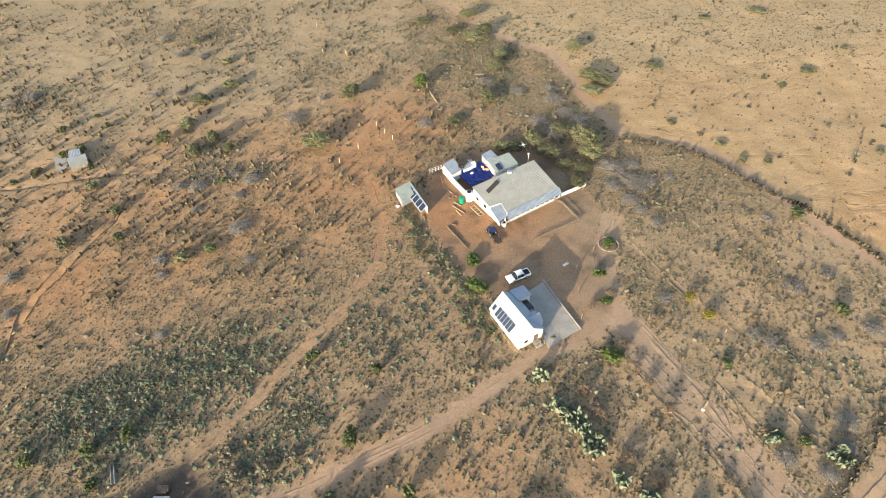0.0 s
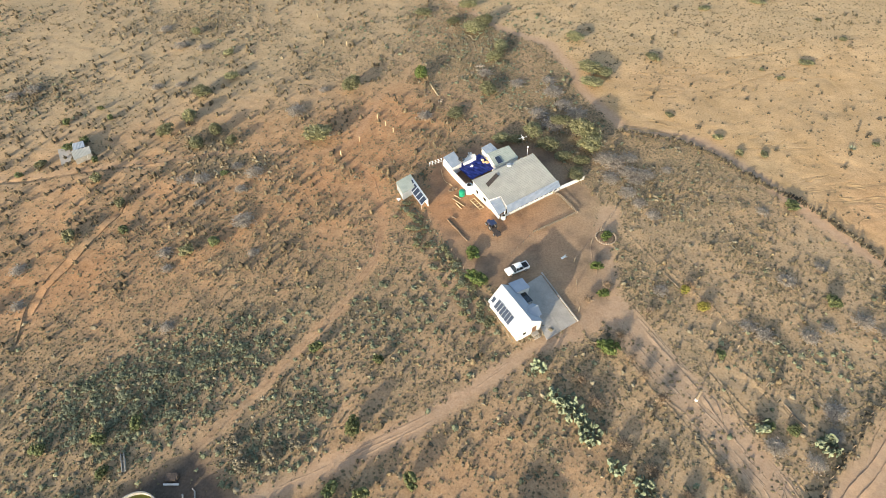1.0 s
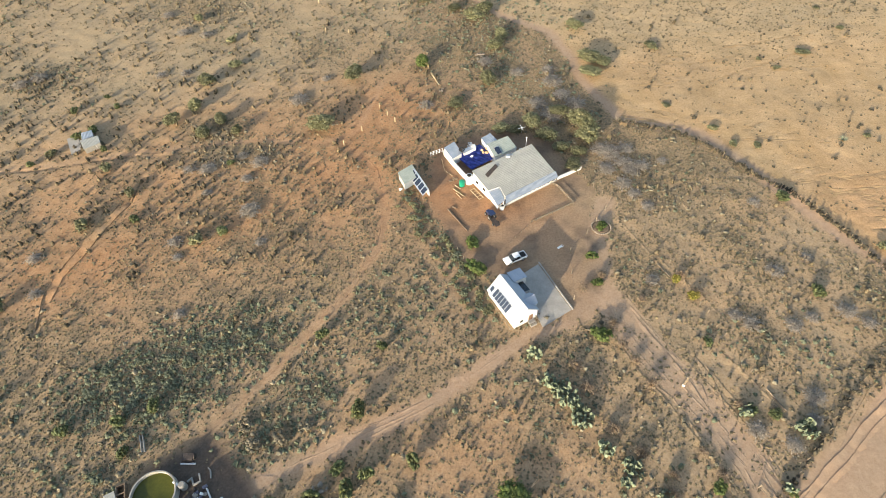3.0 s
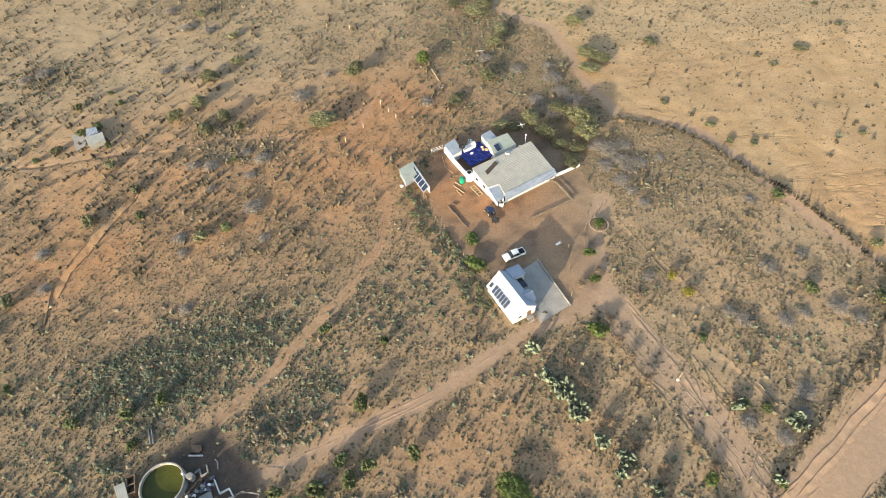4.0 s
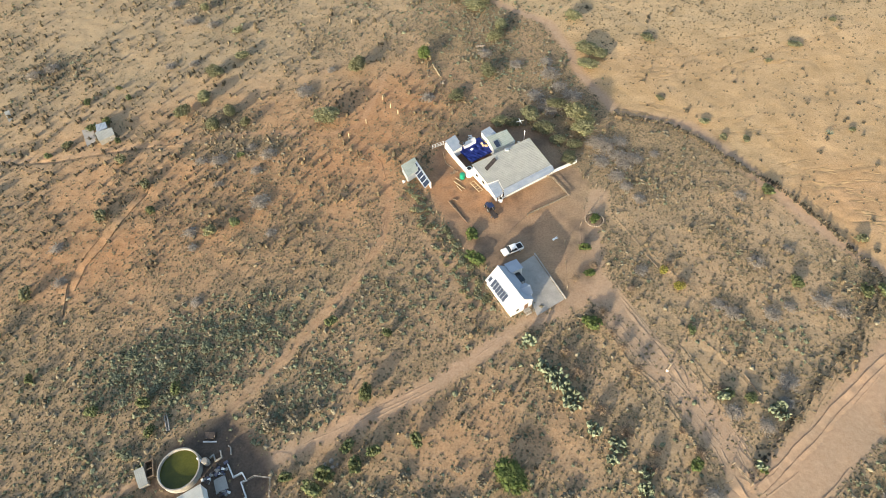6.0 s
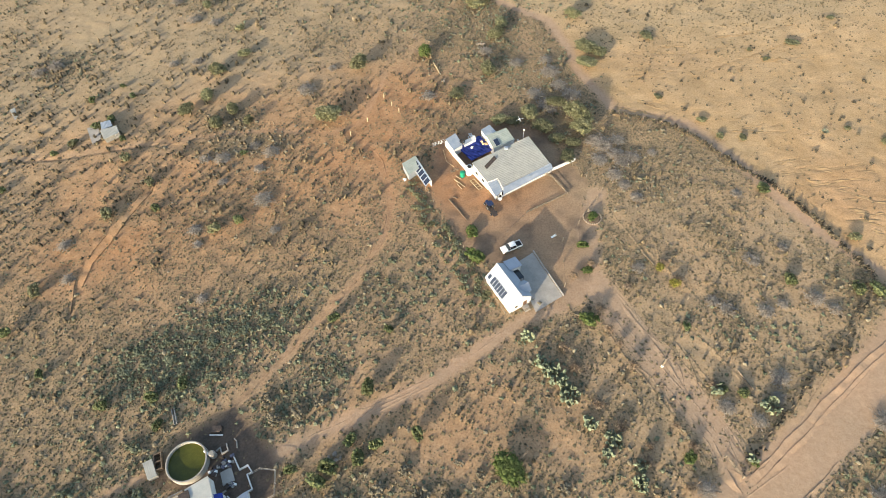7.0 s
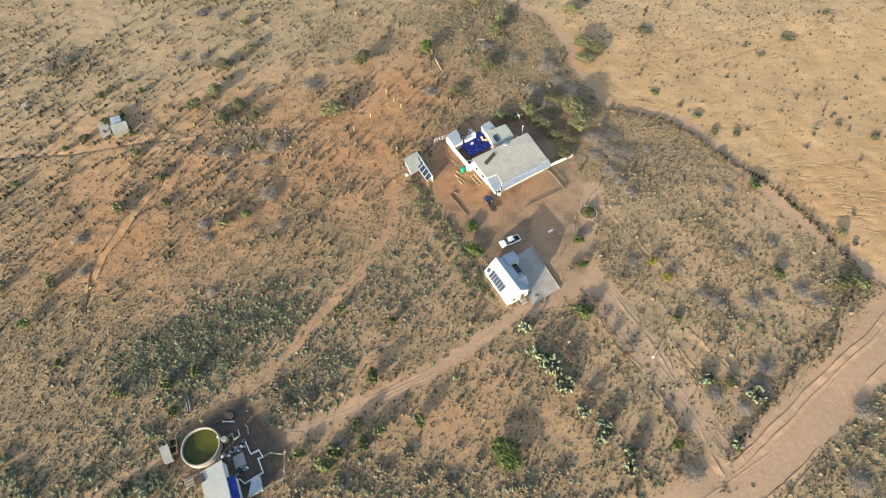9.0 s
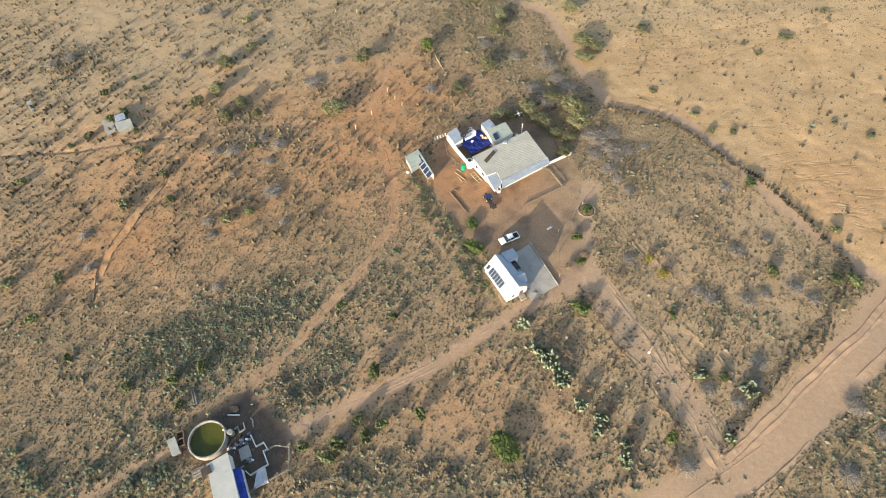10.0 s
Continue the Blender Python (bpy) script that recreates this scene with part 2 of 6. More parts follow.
def tube(bm, a, b, ra, rb, sides=8, caps=True):
    """A tapered rod from a to b."""
    a, b = Vector(a), Vector(b)
    d = b - a
    m = Matrix.Translation((a + b) / 2) @ d.to_track_quat("Z", "Y").to_matrix().to_4x4()
    bmesh.ops.create_cone(bm, cap_ends=caps, segments=sides, radius1=ra, radius2=rb, depth=d.length, matrix=m)
    return bm


def rod(a, b, ra, rb=None, sides=8):
    return tube(bmesh.new(), a, b, ra, ra if rb is None else rb, sides)


def prism(bm, outline, z0, z1):
    """An upright block over a plan outline; z1 may be a function of (x, y)."""
    top = z1 if callable(z1) else (lambda x, y: z1)
    low = [bm.verts.new((x, y, z0)) for x, y in outline]
    high = [bm.verts.new((x, y, top(x, y))) for x, y in outline]
    k = len(outline)
    bm.faces.new(list(reversed(low)))
    bm.faces.new(high)
    for i in range(k):
        bm.faces.new((low[i], low[(i + 1) % k], high[(i + 1) % k], high[i]))
    bmesh.ops.recalc_face_normals(bm, faces=bm.faces)
    return bm


def sheet(a, b, c, d, thick=0.04, wave=0.0, pitch=0.25):
    """A roof sheet over the corners a, b (upper edge) and d, c (lower edge), with ribs running from the upper to the lower edge."""
    a, b, c, d = (Vector(p) for p in (a, b, c, d))
    count = max(2, int((b - a).length / pitch) * 2) if wave else 1
    up = (b - a).cross(d - a).normalized()
    if up.z < 0:
        up = -up
    bm = bmesh.new()
    rows = []
    for i in range(count + 1):
        f = i / count
        lift = up * (wave if i % 2 else 0.0)
        p, q = a.lerp(b, f), d.lerp(c, f)
        rows.append([bm.verts.new(v) for v in (p + lift, q + lift, q + lift - up * thick, p + lift - up * thick)])
    for r, s in zip(rows, rows[1:]):
        for i in range(4):
            bm.faces.new((r[i], r[(i + 1) % 4], s[(i + 1) % 4], s[i]))
    bm.faces.new(rows[0])
    bm.faces.new(rows[-1][::-1])
    bmesh.ops.recalc_face_normals(bm, faces=bm.faces)
    return bm


def leaves(rng, centres, radii, count, size, flat=1.0):
    """Small folded leaf blades scattered through balls; arrays of vertices and triangles."""
    which = rng.integers(0, len(centres), count)
    way = rng.normal(size=(count, 3))
    way /= np.linalg.norm(way, axis=1)[:, None]
    dist = rng.random(count) ** 0.45
    at = centres[which] + way * (radii[which] * dist)[:, None] * np.array([1, 1, flat])
    a = rng.normal(size=(count, 3))
    a /= np.linalg.norm(a, axis=1)[:, None]
    b = np.cross(a, rng.normal(size=(count, 3)))
    b /= np.linalg.norm(b, axis=1)[:, None] + 1e-6
    s = (size * (0.6 + 0.8 * rng.random(count)))[:, None]
    v = np.stack([at - a * s * 0.6, at + b * s * 0.5, at + a * s * 0.6, at - b * s * 0.5 + a * s * 0.1], axis=1)
    v[:, :, 2] = np.maximum(v[:, :, 2], 0.02)
    f = np.arange(count * 4).reshape(-1, 4)
    return v.reshape(-1, 3), f


# ---- the lie of the land ----
def lattice(ix, iy, seed):
    h = np.sin(ix * 127.1 + iy * 311.7 + seed * 74.7) * 43758.5453
    return h - np.floor(h)


def smooth_noise(x, y, size, seed, octaves=4):
    """Value noise, 0 to 1, for arrays of places."""
    total, weight, amount = 0.0, 0.0, 1.0
    for k in range(octaves):
        px, py = x / size, y / size
        ix, iy = np.floor(px), np.floor(py)
        fx, fy = px - ix, py - iy
        fx, fy = fx * fx * (3 - 2 * fx), fy * fy * (3 - 2 * fy)
        s = seed + k * 13.3
        low = lattice(ix, iy, s) * (1 - fx) + lattice(ix + 1, iy, s) * fx
        high = lattice(ix, iy + 1, s) * (1 - fx) + lattice(ix + 1, iy + 1, s) * fx
        total, weight = total + amount * (low * (1 - fy) + high * fy), weight + amount
        size, amount = size * 0.5, amount * 0.55
    return total / weight


def from_line(x, y, line):
    """The distance from a line of points."""
    best = np.full(np.shape(x), 1e9)
    for (ax, ay), (bx, by) in zip(line, line[1:]):
        dx, dy = bx - ax, by - ay
        f = np.clip(((x - ax) * dx + (y - ay) * dy) / (dx * dx + dy * dy), 0, 1)
        best = np.minimum(best, np.hypot(x - ax - f * dx, y - ay - f * dy))
    return best


def inside(x, y, ring):
    """The signed distance to a closed outline, positive within."""
    odd = np.zeros(np.shape(x), bool)
    for (ax, ay), (bx, by) in zip(ring, ring[1:] + ring[:1]):
        if ay != by:
            odd ^= ((ay > y) != (by > y)) & (x < (bx - ax) * (y - ay) / (by - ay) + ax)
    d = from_line(x, y, ring + ring[:1])
    return np.where(odd, d, -d)


def step(d, soft):
    return np.clip(d / soft * 0.5 + 0.5, 0, 1)


def blob(x, y, cx, cy, rx, ry):
    return np.exp(-(((x - cx) / rx) ** 2 + ((y - cy) / ry) ** 2))


FARM_TRACK = [(-34.8, 33.4), (-22.2, 39.3), (-6.0, 47.3), (2.5, 53.2), (14.1, 61.6), (22.7, 64.5)]
FIELD_TRACK = [(-45.9, 40.0), (-34.8, 54.1), (-22.5, 71.7), (-16.6, 84.9), (-15.7, 95.9), (-19.4, 109.8), (-26.2, 117.3)]
VELD_TRACK = [(-166.7, 111.4), (-125.9, 111.1), (-105.7, 112.3), (-80.1, 117.3), (-52.1, 121.3), (-32.7, 119.8), (-25.1, 124.1), (-19.8, 144.8)]
RIVER_TRACK = [(-14.6, 222.1), (-5.3, 208.7), (6.2, 193.1), (15.3, 180.7), (30.0, 169.8), (35.1, 154.4), (36.6, 143.1), (44.0, 127.3), (63.2, 120.2), (73.0, 104.2), (82.3, 87.4), (90.5, 75.5), (97.6, 67.6), (120.5, 39.4)]
ROAD = [(23.4, 8.8), (39.8, 20.0), (56.9, 29.5), (74.1, 42.0), (94.2, 59.0), (144.7, 106.6)]
DRIVE = [(29.8, 71.6), (36.8, 57.7), (43.8, 45.7), (48.6, 36.4), (50.6, 27.5)]
DRIVE_HEAD = [(25.3, 67.2), (29.6, 73.8), (30.6, 86.5), (34.5, 96.2)]
STREAM_PATH = [(-88.1, 12.7), (-71.6, 20.9), (-60.5, 28.4), (-53.4, 31.7)]
YARD = [(-7.8, 100.5), (-3.7, 91.7), (3.0, 78.0), (8.8, 76.2), (10.6, 72.9), (15.9, 66.3), (24.0, 63.0), (29.4, 71.6), (30.9, 88.9), (32.9, 101.3), (28.4, 109.2), (24.0, 120.3), (9.1, 123.3), (-3.8, 116.4)]
PUMP_YARD = [(-53.1, 36.4), (-47.6, 40.0), (-43.7, 43.7), (-37.9, 38.0), (-33.1, 32.6), (-31.8, 26.5), (-37.9, 22.3), (-46.6, 25.8), (-55.4, 29.3)]
SAND_PLAIN = RIVER_TRACK + [(400, -200), (400, 600), (-200, 600)]
ROAD_BANK = [(99, 67), (79.1, 50.2), (62.1, 35.5), (50, 27.5)]
HEDGE = [(-11.4, 101.8), (-6.2, 94.2), (-2.2, 86.2), (2.1, 78.0), (4.9, 72.9), (7.5, 65.8)]
GULLY = [(-76.5, 108.0), (-77.2, 98.8), (-80.0, 92.5), (-82.2, 85.0), (-84.9, 77.4), (-85.1, 72.0), (-83.9, 62.8)]

BERMS = [
    ([(-44.4, 41.8), (-34.3, 54.9), (-21.9, 72.3), (-15.8, 85.3), (-15.0, 96.7)], 0.25, 0.45),
    ([(-79.3, 98.5), (-82.6, 88.0), (-85.6, 77.4), (-86.0, 73.1)], 0.3, 0.5),
    ([(-125.5, 109.9), (-104.0, 111.3), (-92.0, 114.1), (-79.8, 116.2)], 0.35, 0.6),
]


def ruts():
    """Shallow wheel streaks that run with the drive and the road."""
    r, lines = random.Random(17), []
    for line, half, count in ((DRIVE, 4.6, 34), (ROAD, 5.0, 4), (FARM_TRACK, 1.2, 7), (FIELD_TRACK, 1.2, 6), (DRIVE_HEAD, 3.0, 5)):
        for k in range(count):
            a = r.uniform(0.0, 0.8)
            b, off = min(1.0, a + r.uniform(0.08, 0.25)), r.uniform(-half, half)
            pts = []
            for i in range(5):
                u = (a + (b - a) * i / 4) * (len(line) - 1)
                j = min(int(u), len(line) - 2)
                (px, py), (qx, qy) = line[j], line[j + 1]
                d = math.hypot(qx - px, qy - py)
                pts.append((px + (qx - px) * (u - j) - (qy - py) / d * off, py + (qy - py) * (u - j) + (qx - px) / d * off))
            lines.append((pts, r.uniform(0.13, 0.26), r.uniform(0.2, 0.6)))
    return lines


WASHOUTS_LOW = [[(50.4, 152.0), (57.0, 152.9), (63.9, 152.1)], [(62.5, 154.9), (67.5, 155.4), (71.8, 154.7)], [(50.8, 144.2), (57.5, 146.5), (66.1, 144.8)], [(50.8, 141.4), (57.0, 140.9), (64.0, 139.6)], [(58.0, 142.7), (65.3, 141.8)], [(71.7, 142.7), (83.8, 147.9), (99.3, 155.2), (107.7, 158.0), (123.3, 164.8)], [(71.7, 151.7), (83.4, 155.0)], [(79.2, 159.7), (88.3, 160.7), (106.4, 165.4)], [(89.5, 148.3), (97.0, 148.0), (105.1, 148.9)]]
WASHOUTS_HIGH = [[(74.5, 121.7), (80.8, 125.2)], [(72.0, 118.1), (78.0, 117.4), (85.2, 117.6)], [(76.4, 118.6), (84.1, 120.9)], [(80.0, 105.0), (86.2, 107.5), (90.2, 107.4)], [(86.4, 104.0), (91.8, 104.7)], [(79.9, 102.0), (84.0, 102.6), (88.2, 101.8)], [(85.6, 99.8), (91.3, 100.0)], [(86.1, 97.3), (90.7, 98.8)], [(84.5, 93.8), (86.1, 90.3)], [(87.5, 92.2), (91.8, 94.4)], [(95.3, 95.9), (100.7, 92.8), (106.1, 92.7)], [(91.7, 90.2), (97.8, 89.1), (104.7, 90.0)]]
BANKS_SAND = [[(43.5, 126.0), (55.2, 121.9)], [(51.0, 130.6), (62.0, 123.7)], [(95.7, 84.1), (98.9, 82.9), (103.0, 82.0)], [(93.7, 87.3), (100.7, 87.6)], [(44.0, 128.5), (52.0, 126.0), (60.0, 121.8)]]


def rill_lines():
    """Groups of short curved washouts in the sand: centre, spread, heading, length, how many."""
    r, lines = random.Random(31), []
    for line, count in ((l, 2) for l in WASHOUTS_LOW + WASHOUTS_HIGH + BANKS_SAND):
        for k in range(count):
            shift, out = (r.uniform(-0.25, 0.25), r.uniform(-0.6, 0.6)) if k else (0.0, 0.0), []
            for (ax, ay), (bx, by) in zip(line, line[1:]):
                n = max(2, int(math.hypot(bx - ax, by - ay) / 0.8))
                out += [(ax + (bx - ax) * i / n + shift[0] * 3, ay + (by - ay) * i / n + shift[1] * 2 + 0.22 * math.sin(i * 1.7 + ax) + r.uniform(-0.15, 0.15)) for i in range(n)]
            lines.append(out[:max(3, int(len(out) * (0.5 if k else 1)))])
    for cx, cy, sx, sy, head, long, count in ((62.1, 147.0, 10, 5, 4, 9, 5), (84.4, 116.0, 8, 4, 4, 5, 5), (95.7, 91.8, 6, 6, -10, 5, 9), (87.8, 101.7, 4, 5, 6, 5, 9), (97.0, 100.0, 7, 6, 0, 6, 7), (53.4, 130.4, 5, 3, -25, 7, 3)):
        for k in range(count):
            px, py, a = cx + r.uniform(-sx, sx), cy + r.uniform(-sy, sy), radians(head + r.uniform(-9, 9))
            bend, n = r.uniform(-0.05, 0.05), 6
            line, step_long = [(px, py)], long * r.uniform(0.5, 1.1) / n
            for i in range(n):
                a += bend + r.uniform(-0.16, 0.16)
                px, py = px + math.cos(a) * step_long, py + math.sin(a) * step_long
                line.append((px, py))
            lines.append(line)
    return lines


RILLS = rill_lines()


def land(x, y):
    """Soil zones, wear and plant cover for arrays of places."""
    n1, n2, n3 = smooth_noise(x, y, 24, 3), smooth_noise(x, y, 7, 8), smooth_noise(x, y, 2.5, 21)
    wob = (n2 - 0.5) * 3.0 + (n3 - 0.5) * 1.6
    sand = step(inside(x, y, SAND_PLAIN) + wob * 1.2, 3.0)
    tracks = np.zeros(np.shape(x))
    dusty = np.zeros(np.shape(x))
    for line, half, dust in ((FARM_TRACK, 1.5, 0.75), (FIELD_TRACK, 1.0, 0.12), (VELD_TRACK, 0.6, 0.4), (RIVER_TRACK, 1.6, 0.95), (ROAD, 5.2, 0.8), (DRIVE, 3.6, 0.8), (DRIVE_HEAD, 2.6, 0.7), (STREAM_PATH, 0.6, 0.5)):
        worn = step(half - from_line(x, y, line) + wob * 0.5, 0.9)
        tracks, dusty = np.maximum(tracks, worn), np.maximum(dusty, worn * dust)
    yard = step(inside(x, y, YARD) + wob * 0.5, 1.2)
    pump = step(inside(x, y, PUMP_YARD) + wob * 0.6, 1.5)
    red = 1.5 * blob(x, y, -64, 121, 64, 21) + 1.3 * blob(x, y, -18, 134, 15, 20) + blob(x, y, -86, 88, 24, 26) + 0.9 * blob(x, y, 6, 99, 13, 9) + 0.75 * blob(x, y, -52, 92, 48, 22) + 0.6 * blob(x, y, 4, 40, 19, 11) + 0.15 * blob(x, y, 56, 66, 28, 15) + 1.3 * np.exp(-(from_line(x, y, ROAD_BANK) / 2.2) ** 2)
    red = np.clip(red * (0.45 + 0.9 * n1) + (n2 - 0.5) * 0.3, 0, 1)
    pale = step((y - 142) * 0.4 - (x + 33) * 0.25 + wob * 3, 14) * (1 - sand) * step(-8 - x + wob * 2, 10) * 0.75
    pale = np.maximum(pale, sand * step(y - 154 - 0.2 * np.abs(x - 71) + wob * 3, 16) * 0.55)
    bare = np.clip(np.maximum(np.maximum(tracks, yard), pump * 0.95), 0, 1)
    thicket = step(inside(x, y, [(-70.0, 43.9), (-71.9, 53.6), (-59.1, 63.8), (-41.1, 69.0), (-34.9, 62.5), (-46.1, 48.5), (-52.2, 41.9)]) + wob * 1.5, 4)
    thicket = np.maximum(thicket, np.clip(1.5 * (blob(x, y, -33.1, 41.7, 9, 5) + blob(x, y, -25.7, 51.2, 6, 4)) * (0.3 + 1.2 * n2) - 0.35, 0, 0.75))
    hedge = step(1.5 - from_line(x, y, HEDGE) + wob * 0.7, 1.2) * step(n2 - 0.3, 0.3)
    patch = np.clip((0.8 * blob(x, y, 10, 184, 13, 14) + 0.7 * blob(x, y, 0, 160, 10, 12) + 0.6 * blob(x, y, 51, 103, 12, 8) + blob(x, y, -85, 189, 20, 12) + blob(x, y, -119, 150, 12, 9) + blob(x, y, -56, 116, 16, 7) + blob(x, y, -40, 162, 11, 6) + blob(x, y, -62, 127, 9, 6)) * (0.5 + n2), 0, 1)
    lush = np.clip((1.2 * blob(x, y, -76, 24, 22, 8) + blob(x, y, -55, 20, 12, 7) + blob(x, y, -62, 36, 9, 5) + blob(x, y, -32, 43, 9, 6) + 0.9 * blob(x, y, -16, 25, 20, 6) + 0.9 * blob(x, y, 8, 23, 14, 6) + 0.8 * blob(x, y, -30, 56, 10, 9) + 0.7 * blob(x, y, -10, 68, 14, 12) + 0.8 * blob(x, y, 16, 54, 7, 12) + 0.7 * blob(x, y, 34, 30, 12, 6) + 0.8 * blob(x, y, 80, 26, 12, 10) + 0.7 * blob(x, y, 62, 60, 12, 6) + 0.8 * blob(x, y, 16, 165, 13, 24) + 0.6 * blob(x, y, -6, 182, 14, 14)) * (0.35 + 1.1 * n2), 0, 1)
    cover = np.clip(0.62 + 1.4 * (n1 - 0.5) + 0.9 * (n2 - 0.5), 0.22, 1)
    cover = np.maximum(cover * (1 - 0.35 * np.clip(red, 0, 1)), np.maximum(thicket, hedge))
    cover = cover * (1 - pale * 0.8) * (1 - step(x - 30, 6) * (0.5 - 0.5 * step(n1 + 0.4 * n2 - 0.70, 0.15)))
    cover = np.maximum(cover, np.maximum(patch * 0.9, lush))
    red = red * (1 - 0.6 * lush)
    steppe = np.clip((blob(x, y, 92, 134, 34, 13) + 0.8 * blob(x, y, 108, 116, 20, 13) + 0.5 * blob(x, y, 66, 134, 12, 5)) * (0.55 + 0.8 * n2), 0, 1) * sand
    cover = np.where(sand > 0.5, 0.02 + 0.5 * pale, cover) * (1 - bare) + 0.3 * step(4.5 - from_line(x, y, DRIVE), 1.0) * step(n3 - 0.45, 0.15) * step(62 - y, 6)
    thicket = np.maximum(thicket, hedge * 0.7) * (1 - bare)
    gully = np.exp(-((from_line(x, y, GULLY) + (n3 - 0.5) * 0.8) / 0.4) ** 2) * step(n2 - 0.34, 0.12)
    for line, wide, deep in BERMS:
        (ax, ay), (bx, by) = np.min(line, 0) - 2, np.max(line, 0) + 2
        near = (x > ax) & (x < bx) & (y > ay) & (y < by)
        if near.any():
            cut = deep * np.exp(-((from_line(x[near], y[near], line) + (n3[near] - 0.5) * wide * 2) / wide) ** 2) * step(n2[near] - 0.30, 0.14)
            gully[near] = np.maximum(gully[near], cut)
    rills = np.zeros(np.shape(x))
    for line in RILLS:
        (ax, ay), (bx, by) = np.min(line, 0) - 1.5, np.max(line, 0) + 1.5
        near = (x > ax) & (x < bx) & (y > ay) & (y < by)
        if near.any():
            rills[near] = np.maximum(rills[near], np.exp(-((from_line(x[near], y[near], line) + (n3[near] - 0.5) * 0.3) / 0.24) ** 2) * step(n3[near] - 0.30, 0.2))
    rills = rills * sand
    dusty = np.maximum(dusty, yard * (0.05 + 0.5 * n2))
    return dict(steppe=steppe, lush=lush * (1 - bare), patch=patch, dusty=dusty, red=red, sand=sand, pale=pale, bare=bare, tracks=tracks, thicket=thicket, cover=cover, gully=gully, rills=rills, yard=yard, pump=pump, n1=n1, n2=n2, n3=n3)


def heights(x, y, z):
    rough = (z["n3"] - 0.5) * 0.22 + (z["n2"] - 0.5) * 0.3
    return rough * (1 - 0.9 * z["bare"]) - 0.02 - 0.45 * z["gully"] - 0.12 * z["rills"] - 0.06 * z["tracks"] * (1 - z["yard"])


def axis(lo, hi, fine, far):
    core = np.arange(lo, hi + fine / 2, fine)
    grow = [fine]
    while sum(grow) < far:
        grow.append(grow[-1] * 1.22)
    out = np.cumsum(grow)
    return np.concatenate([(lo - out)[::-1], core, hi + out])


def soil_layers(me, x, y, z):
    """The two colour attributes that the soil reads."""
    # Last channel also darkens the pump yard and an oval by the house trees.
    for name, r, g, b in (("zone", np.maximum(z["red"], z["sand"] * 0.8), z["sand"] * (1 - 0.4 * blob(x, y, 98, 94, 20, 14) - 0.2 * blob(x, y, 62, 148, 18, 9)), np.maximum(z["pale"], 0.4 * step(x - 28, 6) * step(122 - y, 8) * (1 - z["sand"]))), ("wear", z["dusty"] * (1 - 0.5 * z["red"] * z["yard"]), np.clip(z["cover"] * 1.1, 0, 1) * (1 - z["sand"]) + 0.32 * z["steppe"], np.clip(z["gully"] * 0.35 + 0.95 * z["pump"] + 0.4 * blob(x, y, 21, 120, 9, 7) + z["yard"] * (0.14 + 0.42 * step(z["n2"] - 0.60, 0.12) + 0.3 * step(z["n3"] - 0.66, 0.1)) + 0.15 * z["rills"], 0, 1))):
        layer = me.color_attributes.new(name, "FLOAT_COLOR", "POINT")
        layer.data.foreach_set("color", np.stack([r, g, b, np.ones_like(r)], 1).astype(np.float32).ravel())


def build_ground():
    xs, ys = axis(-150, 140, 0.62, 3500), axis(14, 190, 0.45, 3500)
    X, Y = np.meshgrid(xs, ys)
    x, y = X.ravel(), Y.ravel()
    z = land(x, y)
    h = heights(x, y, z)
    w, k = len(xs), len(ys)
    i = (np.arange(k - 1)[:, None] * w + np.arange(w - 1)[None, :]).ravel()
    me = fast_mesh("ground", np.stack([x, y, h], 1), np.stack([i, i + 1, i + w + 1, i + w], 1))
    soil_layers(me, x, y, z)
    me.polygons.foreach_set("use_smooth", np.ones(len(me.polygons), bool))
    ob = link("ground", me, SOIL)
    return tagged(ob, "red-brown semi-desert soil with dusty tracks and ochre sand", "ground", kind="structure")


ground = build_ground()


# ---- plants that nobody could count ----
FENCE_SCRUB = [[(42.8, 126.5), (55.8, 121.7), (63.1, 116.3), (70.8, 105.7), (77.8, 99.0), (83.6, 89.6), (88.2, 78.6), (91.4, 72.6)],
               [(91.4, 72.6), (80.3, 57.8), (69.0, 47.9), (57.5, 37.2), (50.6, 30.3)], [(38.1, 27.1), (24.3, 21.8), (11.0, 17.0)]]


